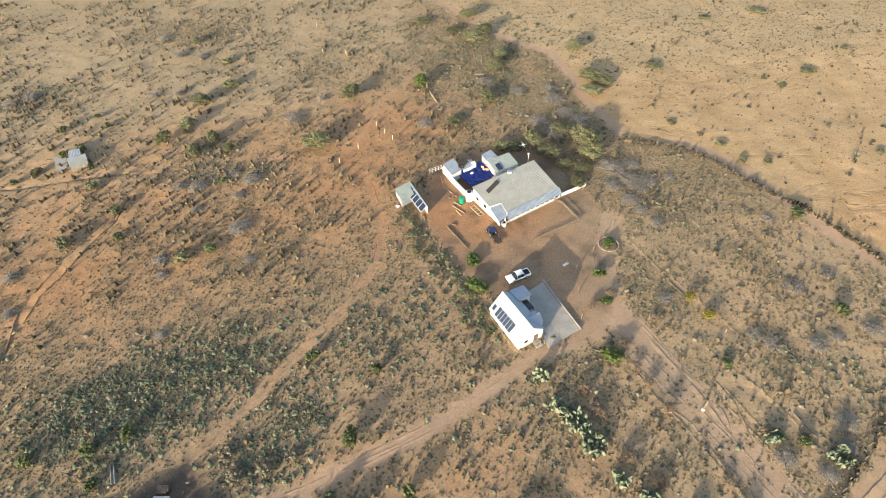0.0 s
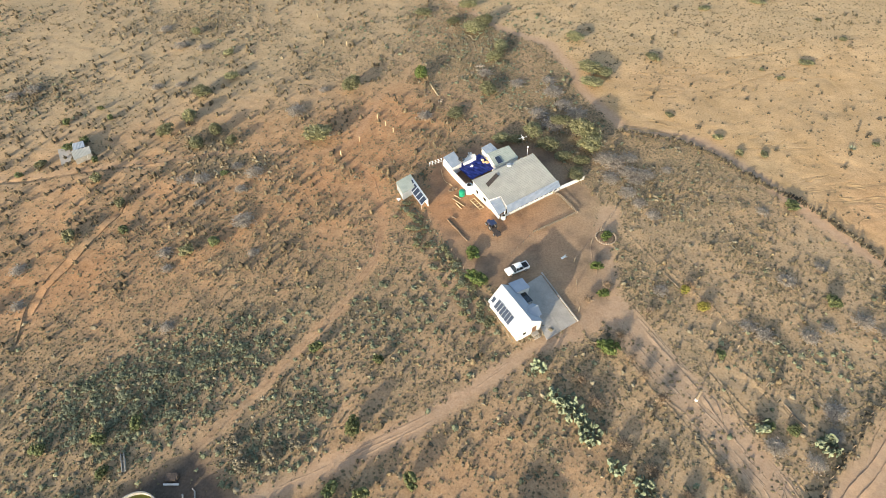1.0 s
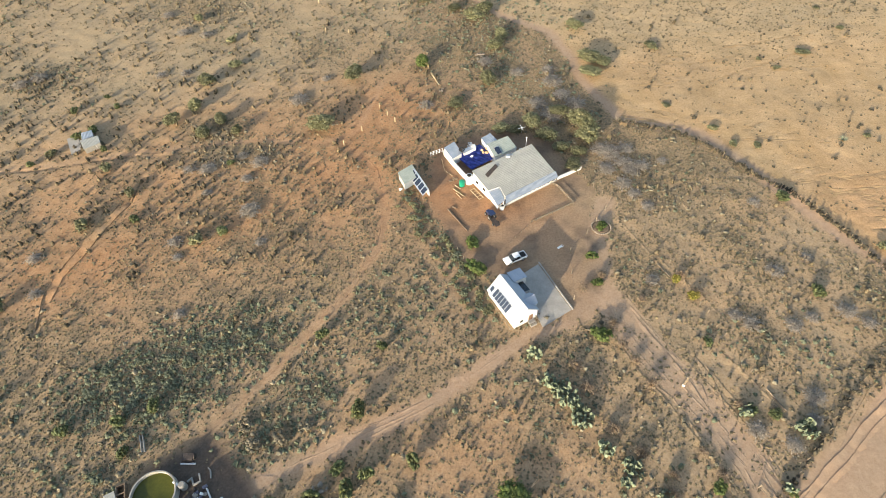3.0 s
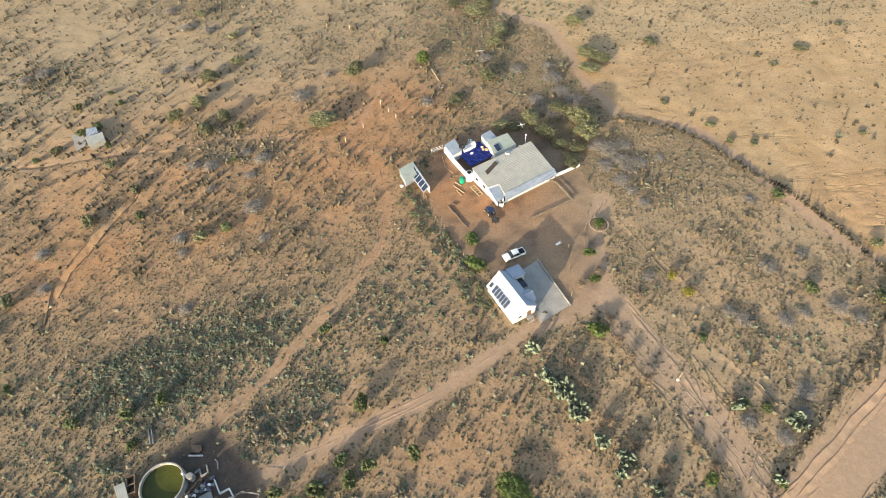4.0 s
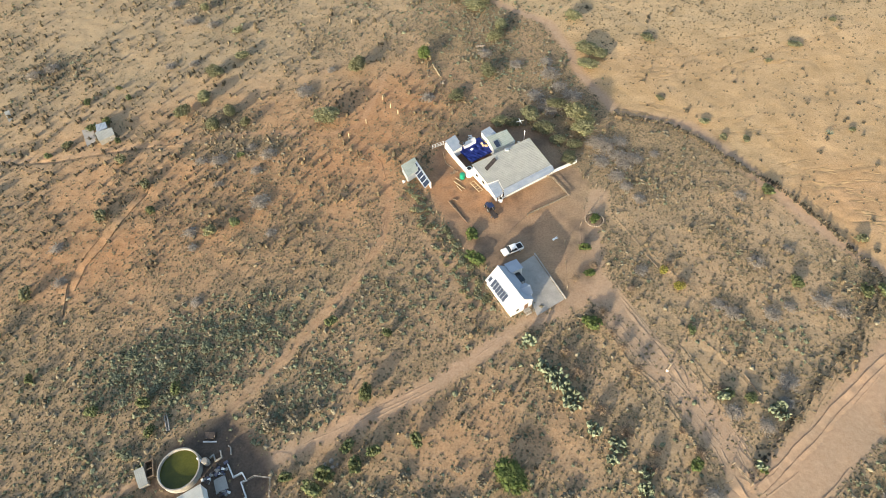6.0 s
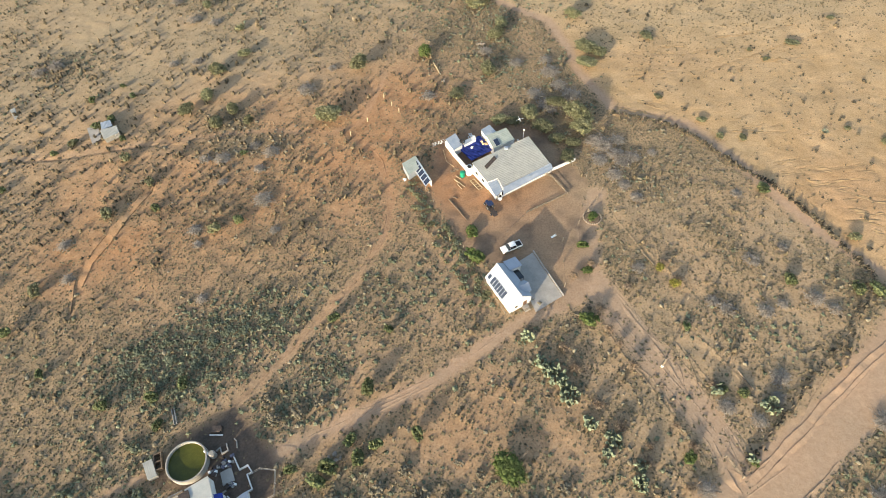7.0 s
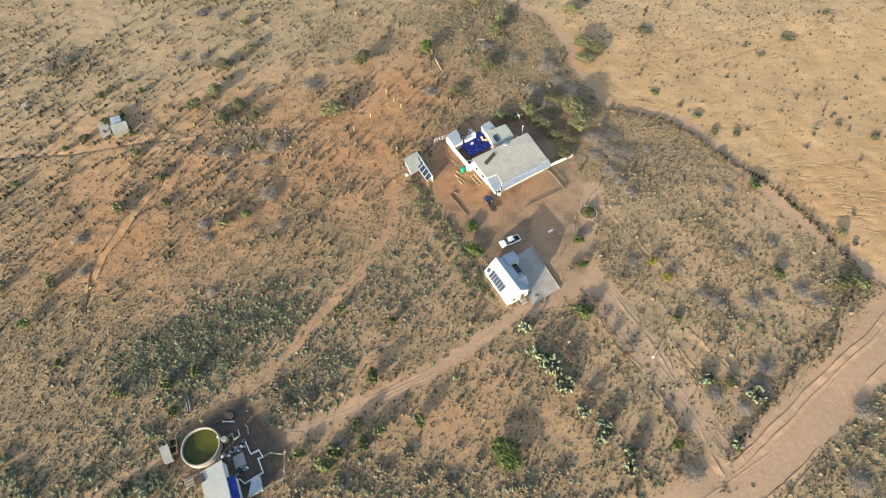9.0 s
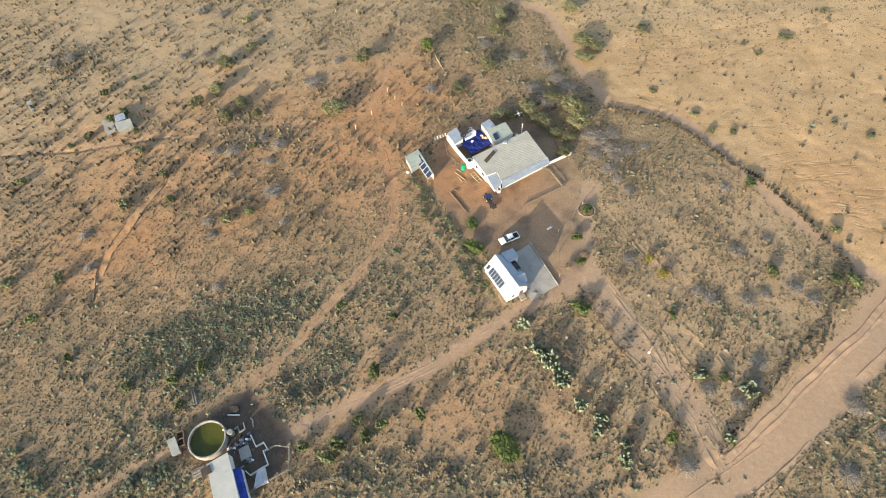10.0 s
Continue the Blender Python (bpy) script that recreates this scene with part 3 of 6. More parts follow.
def scatter(name, rng, density, area, size, mat, label, category, tall=0.8, sides=5, ragged=0.35, blades=0, along=(), spacing=0.0, cone=False):
    """Small ragged cushions strewn by a density between 0 and 1 over area (x0, x1, y0, y1, tries), with loose blades round them."""
    x0, x1, y0, y1, tries = area
    x, y = rng.uniform(x0, x1, tries), rng.uniform(y0, y1, tries)
    if spacing:
        # plants that keep their distance: one in each cell, anywhere within it
        x, y = (a.ravel() for a in np.meshgrid(np.arange(x0, x1, spacing), np.arange(y0, y1, spacing)))
        x, y = x + rng.uniform(-0.5, 0.5, len(x)) * spacing, y + rng.uniform(-0.5, 0.5, len(y)) * spacing
    stay = np.abs(x + 3) < 92 + 0.4 * (y - 21)
    x, y = x[stay], y[stay]
    for line, wide, per_metre in along:
        # more of them close to a line of places
        for (ax, ay), (bx, by) in zip(line, line[1:]):
            d = math.hypot(bx - ax, by - ay)
            f, o = rng.random(int(d * per_metre)), rng.normal(size=int(d * per_metre)) * wide
            x, y = np.concatenate([x, ax + (bx - ax) * f - (by - ay) / d * o]), np.concatenate([y, ay + (by - ay) * f + (bx - ax) / d * o])
    tries = len(x)
    z = land(x, y)
    keep = rng.random(tries) < density(x, y, z)
    x, y = x[keep], y[keep]
    h = heights(x, y, {k: v[keep] for k, v in z.items()})
    n = len(x)
    r = size * (0.45 + 1.1 * rng.random(n) ** 1.8)
    up = r * tall * (0.7 + 0.6 * rng.random(n))
    turn = rng.random((n, 1)) * math.tau + np.arange(sides)[None, :] * math.tau / sides
    rings = []
    for reach, lift in ((0.85, -0.08), (0.62, 0.6)):
        d = r[:, None] * reach * (1 + ragged * rng.normal(size=(n, sides)))
        turn_here = turn + rng.normal(size=(n, sides)) * 0.18
        rings.append(np.stack([d * np.cos(turn_here), d * np.sin(turn_here), up[:, None] * lift * (1 + ragged * (lift > 0) * rng.normal(size=(n, sides)))], 2))
    tip = np.stack([r * 0.3 * rng.normal(size=n), r * 0.3 * rng.normal(size=n), up], 1)[:, None, :]
    v = np.concatenate([*rings, tip], 1)
    base = np.stack([x, y, h], 1)[:, None, :]
    k = 2 * sides + 1
    a = np.arange(sides)
    b = (a + 1) % sides
    f = np.concatenate([np.stack([a, b, sides + b], 1), np.stack([a, sides + b, sides + a], 1), np.stack([sides + a, sides + b, np.full(sides, 2 * sides)], 1)])
    if cone:
        v, k = np.delete(v, np.arange(sides, 2 * sides), 1), sides + 1
        f = np.stack([a, b, np.full(sides, sides)], 1)
    verts = (v + base).reshape(-1, 3)
    faces = (f[None] + (np.arange(n) * k)[:, None, None]).reshape(-1, 3)
    if blades:
        way = rng.normal(size=(n, blades, 3))
        way /= np.linalg.norm(way, axis=2)[:, :, None]
        way[:, :, 2] = np.abs(way[:, :, 2])
        at = way * r[:, None, None] * np.array([1.0, 1.0, tall * 1.1])
        p, q = rng.normal(size=(2, n, blades, 3)) * r[:, None, None] * 0.26
        tri = np.stack([at - p, at + q, at + p], 2)
        w = (tri + base[:, :, None, :]).reshape(-1, 3)
        faces = np.concatenate([faces, np.arange(len(w)).reshape(-1, 3) + len(verts)])
        verts = np.concatenate([verts, w])
    me = fast_mesh(name, verts, faces)
    return tagged(link(name, me, mat), label, category, kind="stuff")


rng = np.random.default_rng(5)
AREA = (-168, 150, 14, 214)
scatter("dry_grass", rng, lambda x, y, z: np.clip(z["cover"] * 1.7 * (1 - 0.7 * z["pale"]), 0, 1), (*AREA, 0), 0.30, TUFT, "dry tan grass tufts strewn over the red soil", "grass", 0.54, 4, 0.35, 3, spacing=0.62, cone=True)
scatter("short_grass", rng, lambda x, y, z: np.clip((z["cover"] - 0.25) * 1.5 * (1 - 0.7 * z["pale"]) * (1 - 0.6 * z["red"]), 0, 1) * (0.35 + 0.65 * step(z["n3"] - 0.45, 0.2)), (*AREA, 0), 0.19, TUFT, "short tan grass between the larger tufts", "grass", 0.7, 4, 0.4, 0, spacing=0.60, cone=True)
scatter("low_scrub", rng, lambda x, y, z: np.clip((z["cover"] - 0.15) * 0.8 * (1 - 0.75 * z["red"]) + 1.2 * z["patch"], 0, 1) * (1 - z["sand"]), (*AREA, 0), 0.44, SCRUB, "low grey semi-desert shrubs with bare twigs", "shrub", 0.6, 6, 0.35, 7, spacing=1.6)
scatter("green_herbs", rng, lambda x, y, z: np.clip(z["thicket"] * 0.6 + 0.9 * z["lush"] + 0.5 * np.clip((z["n1"] * 0.6 + z["n2"] * 0.6 - 0.62) * 5, 0, 1) * z["cover"] * (1 - z["sand"]) * (1 - z["red"]), 0, 1), (*AREA, 0), 0.42, HERB, "low grey-green bushes covering the soil", "shrub", 0.6, 6, 0.35, 12, spacing=1.25)
scatter("thicket_scrub", rng, lambda x, y, z: np.clip(z["thicket"], 0, 1), (-76, 14, 38, 106, 0), 0.38, HERB, "dense low grey-green thicket", "shrub", 0.7, 6, 0.45, 12, spacing=0.8)
scatter("desert_shrubs", rng, lambda x, y, z: (0.40 * z["red"] * step(y - 95, 12) + 0.18 * z["red"] + 0.22 * z["pale"] * (1 - z["sand"]) + 0.08) * (0.15 + 1.9 * step(z["n2"] - 0.52, 0.1)) * (1 + 0.1 * step(x - 34, 4) * (1 - z["sand"])) * (1 - z["bare"]) * (1 - 0.93 * z["sand"]), (*AREA, 0), 0.38, BAR, "waist-high dry desert shrubs with long shadows", "shrub", 2.0, 6, 0.42, 16, spacing=1.9)
scatter("sand_tufts", rng, lambda x, y, z: z["sand"] * (0.10 + 0.6 * z["pale"] + 0.3 * z["steppe"] + 0.4 * step(z["n2"] - 0.62, 0.1)) * (1 - z["bare"]), (*AREA, 20000), 0.24, BAR, "tiny dry tufts dotted over the pale sand", "grass", 0.7, 5, 0.4, 3)
scatter("sand_shrubs", rng, lambda x, y, z: z["sand"] * (0.08 + 0.16 * z["steppe"] + 0.1 * step(z["n2"] - 0.55, 0.1)) * (1 - z["bare"]), (40, 150, 70, 214, 1500), 0.42, DUSK, "small dark shrubs dotted over the sand", "shrub", 1.1, 6, 0.42, 14)
scatter("fence_scrub", rng, lambda x, y, z: np.full(len(x), 0.9), (8, 96, 14, 130, 0), 0.30, DUSK, "dusty bushes grown along the wire fences", "shrub", 1.9, 6, 0.4, 8, along=((FENCE_SCRUB[0], 0.35, 8), (FENCE_SCRUB[1], 0.7, 3), (FENCE_SCRUB[2], 0.6, 3)))


# ---- earth ridges thrown up along the tracks, and washouts in the sand ----
def ridges(name, lines, wide, high, mat, label, seed):
    """Low banks of soil with a rounded, broken crest along lines of places, joined into one mesh."""
    r = np.random.default_rng(seed)
    verts, faces, base = [], [], 0
    for line, width, height, gentle in lines:
        pts = []
        for (ax, ay), (bx, by) in zip(line, line[1:]):
            n = max(2, int(math.hypot(bx - ax, by - ay) / 0.5))
            pts += [(ax + (bx - ax) * i / n, ay + (by - ay) * i / n) for i in range(n)]
        p = np.array(pts + [line[-1]])
        d = np.gradient(p, axis=0)
        d /= np.linalg.norm(d, axis=1)[:, None] + 1e-9
        side = np.stack([-d[:, 1], d[:, 0]], 1)
        side *= np.where(side @ np.array([0.543, 0.84]) < 0, -1.0, 1.0)[:, None]
        k = len(p)
        drift = np.convolve(r.normal(size=k + 8), np.ones(9) / 9, "valid")[:k] * 0.7 + r.normal(size=k) * 0.06
        p = p + side * drift[:, None] * wide
        z = land(p[:, 0], p[:, 1])
        ground_z = heights(p[:, 0], p[:, 1], z)
        swell = np.clip(0.85 + (0.7 if gentle < 4 else 0.35) * np.convolve(r.normal(size=k + 4), np.ones(5) / 5, "valid")[:k], 0.12, 1.5) * np.minimum(1, np.minimum(np.arange(k), np.arange(k)[::-1]) / 3 + 0.08)
        for off, lift in ((-2.2 * gentle, -0.10), (-0.2, 0.85), (0.3, 1.0), (0.8, -0.10)):
            w = off * width * wide * (0.7 + 0.4 * swell if gentle < 4 or off > -1 else np.ones(k))
            up = np.where(lift > 0, lift * height * high * swell * (1 + 0.2 * r.normal(size=k)), -0.12)
            verts.append(np.column_stack([p + side * w[:, None], ground_z + up]))
        i = np.arange(k - 1)
        for a in range(3):
            faces.append(np.stack([base + a * k + i, base + a * k + i + 1, base + (a + 1) * k + i + 1, base + (a + 1) * k + i], 1))
        base += 4 * k
    v = np.concatenate(verts)
    me = fast_mesh(name, v, np.concatenate(faces))
    soil_layers(me, v[:, 0], v[:, 1], land(v[:, 0], v[:, 1]))
    return tagged(link(name, me, mat), label, "soil", kind="stuff")


DRIVE_RIDGES = [[(31.5, 58.7), (33.9, 53.2), (36.5, 49.3), (38.8, 45.1), (41.0, 40.7), (42.8, 36.9), (45.0, 31.5)], [(36.5, 64.5), (37.7, 61.2), (39.8, 57.6), (42.1, 52.2), (44.2, 46.0)], [(35.3, 51.8), (38.6, 48.6), (40.4, 43.8), (42.1, 39.4)],
                [(42.7, 52.6), (44.2, 50.8), (44.4, 47.6)], [(44.5, 57.0), (46.5, 52.6), (46.9, 48.9), (47.4, 44.6)], [(45.7, 55.5), (47.7, 51.2), (49.7, 47.5)], [(35.2, 66.2), (38.6, 59.6), (41.6, 56.0)]]
FENCE_RIDGES = [[(51.6, 55.1), (53.7, 51.5), (55.9, 47.7)], [(44.5, 64.3), (47.2, 60.0), (49.8, 57.4), (52.2, 54.4)], [(57.7, 90.4), (59.6, 84.1), (61.5, 79.6), (62.8, 76.4)], [(48.3, 102.2), (51.2, 97.0), (54.5, 93.5)], [(43.0, 80.6), (45.9, 75.8), (49.9, 69.9), (53.0, 64.0)], [(36.0, 93.5), (40.5, 84.0), (44.0, 76.0)]]
ROAD_RIDGES = [[(97.0, 65.0), (86.0, 55.4), (79.0, 50.7), (71.9, 45.2), (65.2, 39.9), (57.5, 33.9), (50.5, 28.6)], [(76.6, 54.2), (72.2, 50.8), (66.2, 44.7), (62.0, 39.4)], [(68.6, 32.4), (63.4, 28.2), (58.7, 25.0), (55.2, 22.7), (48.0, 17.5)], [(67.3, 30.0), (62.8, 26.3), (59.0, 23.0), (52.0, 17.5)],
               [(83.7, 36.3), (78.6, 33.4), (73.0, 28.6), (66.7, 24.1)], [(98.0, 57.5), (89.6, 50.7), (82.1, 45.2)], [(74.9, 33.9), (70.6, 30.0)], [(48.2, 31.0), (49.2, 28.1), (49.9, 27.0)], [(49.0, 31.0), (51.0, 29.5), (54.8, 31.2), (57.3, 33.4)]]
GULLY_RIDGES = [[(-79.5, 98.9), (-80.8, 93.0), (-82.8, 87.7), (-84.5, 83.0), (-85.8, 77.4), (-86.2, 73.1), (-83.8, 62.8)], [(-76.8, 104.5), (-76.8, 98.8), (-79.5, 92.1), (-81.8, 82.6), (-83.9, 77.4), (-83.9, 70.9)], [(-85.4, 106.1), (-86.6, 102.0)]]
FIELD_RIDGES = [[(-44.4, 41.8), (-34.3, 54.9), (-21.9, 72.3), (-15.8, 85.3)], [(-125.5, 109.9), (-104.0, 111.3), (-92.0, 114.1), (-79.8, 116.2), (-55.0, 120.0)]]
ridges("drive_bank", [(l, 0.5, 0.5, 7.0) for l in DRIVE_RIDGES + FENCE_RIDGES] + [(l, 0.5, 0.9, 10.0) for l in ROAD_RIDGES] + [([(x + 1.3, y - 0.9) for x, y in l], 0.4, 0.6, 9.0) for l in ROAD_RIDGES[:2]] + [(l, 0.5, 0.6, 8.0) for l in FIELD_RIDGES] + [(l, 0.5, 1.4, 12.0) for l in GULLY_RIDGES] + [(l, 0.5, 0.3, 4.0) for l, *_ in ruts()], 0.28, 0.15, SOIL, "low broken earth banks along the drive and road", 3)
ridges("sand_washout", [(l, 1.0, 1.0, 6.0) for l in RILLS], 0.15, 0.12, SAND, "shallow curved washout ridges in the ochre sand", 4)



# ---- buildings ----
def wall_run(name, line, height, thick, mat, parent, label="", z0=-0.15):
    """A wall of even thickness along a line of places, mitred at the bends."""
    pts = [Vector((x, y)) for x, y in line]
    left, right = [], []
    for i, p in enumerate(pts):
        before = (p - pts[i - 1]).normalized() if i else None
        after = (pts[i + 1] - p).normalized() if i + 1 < len(pts) else None
        d = (before + after).normalized() if before and after else (before or after)
        n = Vector((-d.y, d.x))
        stretch = 1 / max(0.5, n.dot(Vector((-before.y, before.x)))) if before and after else 1
        left.append(p + n * thick / 2 * stretch)
        right.append(p - n * thick / 2 * stretch)
    bm = bmesh.new()
    prism(bm, [tuple(v) for v in left + right[::-1]], z0, height)
    return part(name, bm, mat, parent, label)


def solar_panel(parent, a, b, c, d, lift=0.08):
    """One framed panel over four corners of a slope."""
    a, b, c, d = (Vector(p) for p in (a, b, c, d))
    up = (b - a).cross(d - a).normalized()
    up = up if up.z > 0 else -up
    off = up * lift
    frame_ob = part("solar_panel", sheet(a + off, b + off, c + off, d + off, 0.04), ALLOY, parent, "framed dark blue solar panel")
    mid = (a + b + c + d) / 4
    inner = [p.lerp(mid, 0.05) + off + up * 0.012 for p in (a, b, c, d)]
    part("cell_sheet", sheet(*inner, 0.01), PANEL, frame_ob)
    return frame_ob


def window(parent, at, wide, high, turn, deep=0.06, name="window"):
    """A framed pane on a wall face; at: the middle of the face, turn: the way it faces, degrees from +x."""
    m = Matrix.Translation(at) @ Matrix.Rotation(radians(turn), 4, "Z")
    bm = bmesh.new()
    t = 0.07
    for lo, hi in (((-0.02, -wide / 2, -high / 2), (deep, -wide / 2 + t, high / 2)), ((-0.02, wide / 2 - t, -high / 2), (deep, wide / 2, high / 2)),
                   ((-0.02, -wide / 2 + t, high / 2 - t), (deep, wide / 2 - t, high / 2)), ((-0.02, -wide / 2 + t, -high / 2), (deep, wide / 2 - t, -high / 2 + t))):
        box(bm, lo, hi)
    bmesh.ops.transform(bm, matrix=m, verts=bm.verts)
    frame_ob = part(name, bm, WOODEN if name == "door" else WHITE, parent)
    bm = box(bmesh.new(), (0.005, -wide / 2 + t, -high / 2 + t), (0.025, wide / 2 - t, high / 2 - t))
    bmesh.ops.transform(bm, matrix=m, verts=bm.verts)
    part("leaf_panel" if name == "door" else "pane", bm, WOODEN if name == "door" else GLASS, frame_ob)
    return frame_ob


def main_house():
    h = thing("farmhouse", (0, 0, 0), "white farmhouse with weathered grey sheet roof and verandah", "house")
    A, B, C, D, E, F = Vector((4.2, 103.9)), Vector((19.0, 113.1)), Vector((23.8, 104.6)), Vector((11.6, 96.7)), Vector((10.5, 99.5)), Vector((7.8, 98.2))
    fall = (D - A).normalized()

    def top(x, y):
        # mono-pitch: high along the courtyard, low along the verandah
        n = Vector((B.y - A.y, A.x - B.x)).normalized()
        return 3.9 - 0.13 * (Vector((x, y)) - A).dot(n)

    z3 = lambda p, add=0.0: (p.x, p.y, top(p.x, p.y) + add)
    mid = (A + B + C + D + E + F) / 6
    inset = [p + (mid - p).normalized() * 0.35 for p in (A, F, E, D, C, B)]
    bm = prism(bmesh.new(), [tuple(p) for p in inset], -0.2, lambda x, y: top(x, y) - 0.1)
    part("wall", bm, WHITE, h)
    cut = A + (B - A) * ((E - F).length / (B - A).length)
    part("roof", sheet(z3(A), z3(cut), z3(E), z3(F), 0.05, 0.028, 0.28), GREY_SHEET, h, "weathered grey corrugated roof sheets")
    part("roof", sheet(z3(cut), z3(B), z3(C), z3(D), 0.05, 0.028, 0.28), GREY_SHEET, h, "weathered grey corrugated roof sheets")
    for p, q in ((F, E), (E, D), (D, C)):
        d = (q - p).normalized()
        n = Vector((d.y, -d.x)) * 0.05
        a, b = p + n, q + n
        bm = bmesh.new()
        prism(bm, [tuple(a - n), tuple(b - n), tuple(b + n), tuple(a + n)], 0, lambda x, y: top(x, y) + 0.07)
        for v in bm.verts:
            if v.co.z < 0.01:
                v.co.z = top(v.co.x, v.co.y) - 0.2
        part("fascia", bm, WHITE, h, "white painted fascia board")
    # verandah with low roof, pillars and a low front wall
    V0, V1 = Vector((11.6, 94.6)), Vector((24.4, 102.9))
    part("verandah_roof", sheet((D.x + 0.1, D.y, 2.75), (C.x + 0.2, C.y, 2.75), (V1.x, V1.y, 2.35), (V0.x, V0.y, 2.35), 0.05, 0.03, 0.3), PALE_SHEET, h, "pale galvanised verandah roof")
    part("lean_to_roof", sheet((F.x, F.y, 2.85), (E.x - 0.05, E.y - 0.05, 2.85), (11.5, 95.6, 2.45), (9.7, 94.0, 2.45), 0.05, 0.03, 0.3), PALE_SHEET, h, "pale galvanised lean-to roof")
    part("lean_to_wall", prism(bmesh.new(), [(7.9, 99.3), (9.8, 95.2), (10.1, 95.3), (8.3, 99.5)], -0.2, 2.4), WHITE, h)
    W0, W1 = Vector((11.0, 95.8)), Vector((24.3, 104.2))
    wall_run("front_wall", [tuple(W0), tuple(W1)], 0.5, 0.2, WHITE, h)
    d = (W1 - W0).normalized()
    for i in range(12):
        p = W0.lerp(W1, (i + 0.2) / 11.4)
        bm = box(bmesh.new(), (-0.14, -0.12, 0.5), (0.14, 0.12, 2.3), 0.02)
        bmesh.ops.transform(bm, matrix=Matrix.Translation((p.x, p.y, 0)) @ Matrix.Rotation(math.atan2(d.y, d.x), 4, "Z"), verts=bm.verts)
        part("pillar", bm, WHITE, h)
    # dark sheets added across the openings between the pillars
    for i in range(11):
        p, q = (W0.lerp(W1, (i + 0.2 + f) / 11.4) for f in (0.14, 0.86))
        wall_run("verandah_pane", [tuple(p), tuple(q)], 2.2, 0.05, GLASS, h, z0=0.62)
    wall_run("verandah_floor", [(11.7, 97.1), (24.0, 104.9)], 0.12, 1.9, CONCRETE, h)
    # rooftop pieces
    part("roof_panel", sheet((7.3, 102.9, top(7.2, 102.9) + 0.14), (9.8, 106.1, top(9.8, 106.1) + 0.3), (10.4, 105.3, top(10.4, 105.3) + 0.3), (7.9, 102.0, top(7.8, 102.1) + 0.14), 0.07), IRON, h, "dark solar water heater panel")
    bm = boxes(((12.5, 108.4, 3.4), (13.5, 109.2, 4.25)), bevel=0.04)
    box(bm, (13.6, 109.2, 3.4), (14.1, 109.5, 4.05), 0.03)
    part("vent_box", bm, PALE_SHEET, h, "galvanised roof vent box")
    # the gable side
    g = math.degrees(math.atan2(-(F - A).x, (F - A).y)) + 0
    side = math.degrees(math.atan2((F - A).y, (F - A).x)) - 90
    for k in (0.25, 0.7):
        p = inset[0].lerp(inset[1], k)
        window(h, (p.x, p.y, 1.6), 1.2, 1.1, side)
    front = math.degrees(math.atan2(d.y, d.x)) - 90
    for k in (0.15, 0.4, 0.65, 0.88):
        p = inset[3].lerp(inset[4], k)
        window(h, (p.x, p.y, 1.45), 1.3, 1.2, front)
    return h


def free_wall(name, line, height, thick, mat, label, category):
    at = line[0]
    t = thing(name, (at[0], at[1], 0), label, category)
    wall_run("wall_body", [(x - at[0], y - at[1]) for x, y in line], height, thick, mat, t)
    wall_run("coping", [(x - at[0], y - at[1]) for x, y in line], height + 0.06, thick + 0.08, mat, t, z0=height + 0.002)
    return t


def hut(name, corners, height, drop, roof, label, category, wall=WHITE, over=0.15, rib=0.03, walls=True):
    """A small block of plan corners a, b, c, d whose sheet roof falls from edge ab to edge dc."""
    a, b, c, d = (Vector(p) for p in corners)
    mid = (a + b + c + d) / 4
    h = thing(name, (mid.x, mid.y, 0), label, category)
    loc = [p - mid for p in (a, b, c, d)]
    s = [p - p.normalized() * over for p in loc]
    n = (s[3] - s[0]).normalized()
    full = (s[3] - s[0]).length
    slope = lambda x, y: height - drop * ((Vector((x, y)) - s[0]).dot(n)) / full
    if walls:
        part("wall", prism(bmesh.new(), [tuple(p) for p in s], -0.2, lambda x, y: slope(x, y) - 0.06), wall, h)
    part("roof", sheet(*[(p.x, p.y, height + 0.02 - (drop if i > 1 else 0)) for i, p in enumerate(loc)], 0.05, rib, 0.3), roof, h)
    return h


main_house()
free_wall("boundary_wall", [(24.6, 104.5), (27.6, 106.2), (30.8, 108.0)], 0.85, 0.22, WHITE, "long white plastered boundary wall beside the verandah", "wall")
free_wall("courtyard_wall", [(-2.4, 114.0), (0.2, 109.4), (2.8, 105.1), (4.1, 105.5)], 1.6, 0.22, WHITE, "white plastered courtyard wall beside the farmhouse", "wall")
hut("outbuilding", [(-2.4, 113.6), (0.2, 115.9), (2.1, 111.9), (-0.3, 109.8)], 2.7, 0.25, PALE_SHEET, "small white outbuilding with a pale sheet roof", "outbuilding")
hut("lean_to", [(2.1, 113.3), (5.3, 115.5), (5.7, 114.4), (2.5, 112.2)], 2.2, 0.15, PALE_SHEET, "narrow galvanised lean-to in the courtyard", "outbuilding", rib=0.02)
h = hut("annexe", [(8.2, 114.5), (13.6, 117.3), (15.6, 113.2), (10.0, 109.8)], 3.0, 0.35, GREEN_SHEET, "white annexe with a pale green sheet roof", "outbuilding")
at = h.matrix_basis.translation
solar_panel(h, *[(x - at.x, y - at.y, z) for x, y, z in ((9.8, 112.8, 2.98), (11.0, 113.5, 2.98), (11.8, 111.3, 2.82), (10.7, 110.6, 2.82))])
hut("store_room", [(6.9, 117.2), (9.3, 119.1), (10.9, 116.7), (8.1, 114.8)], 2.5, 0.2, PALE_SHEET, "small store room with a galvanised roof", "outbuilding")

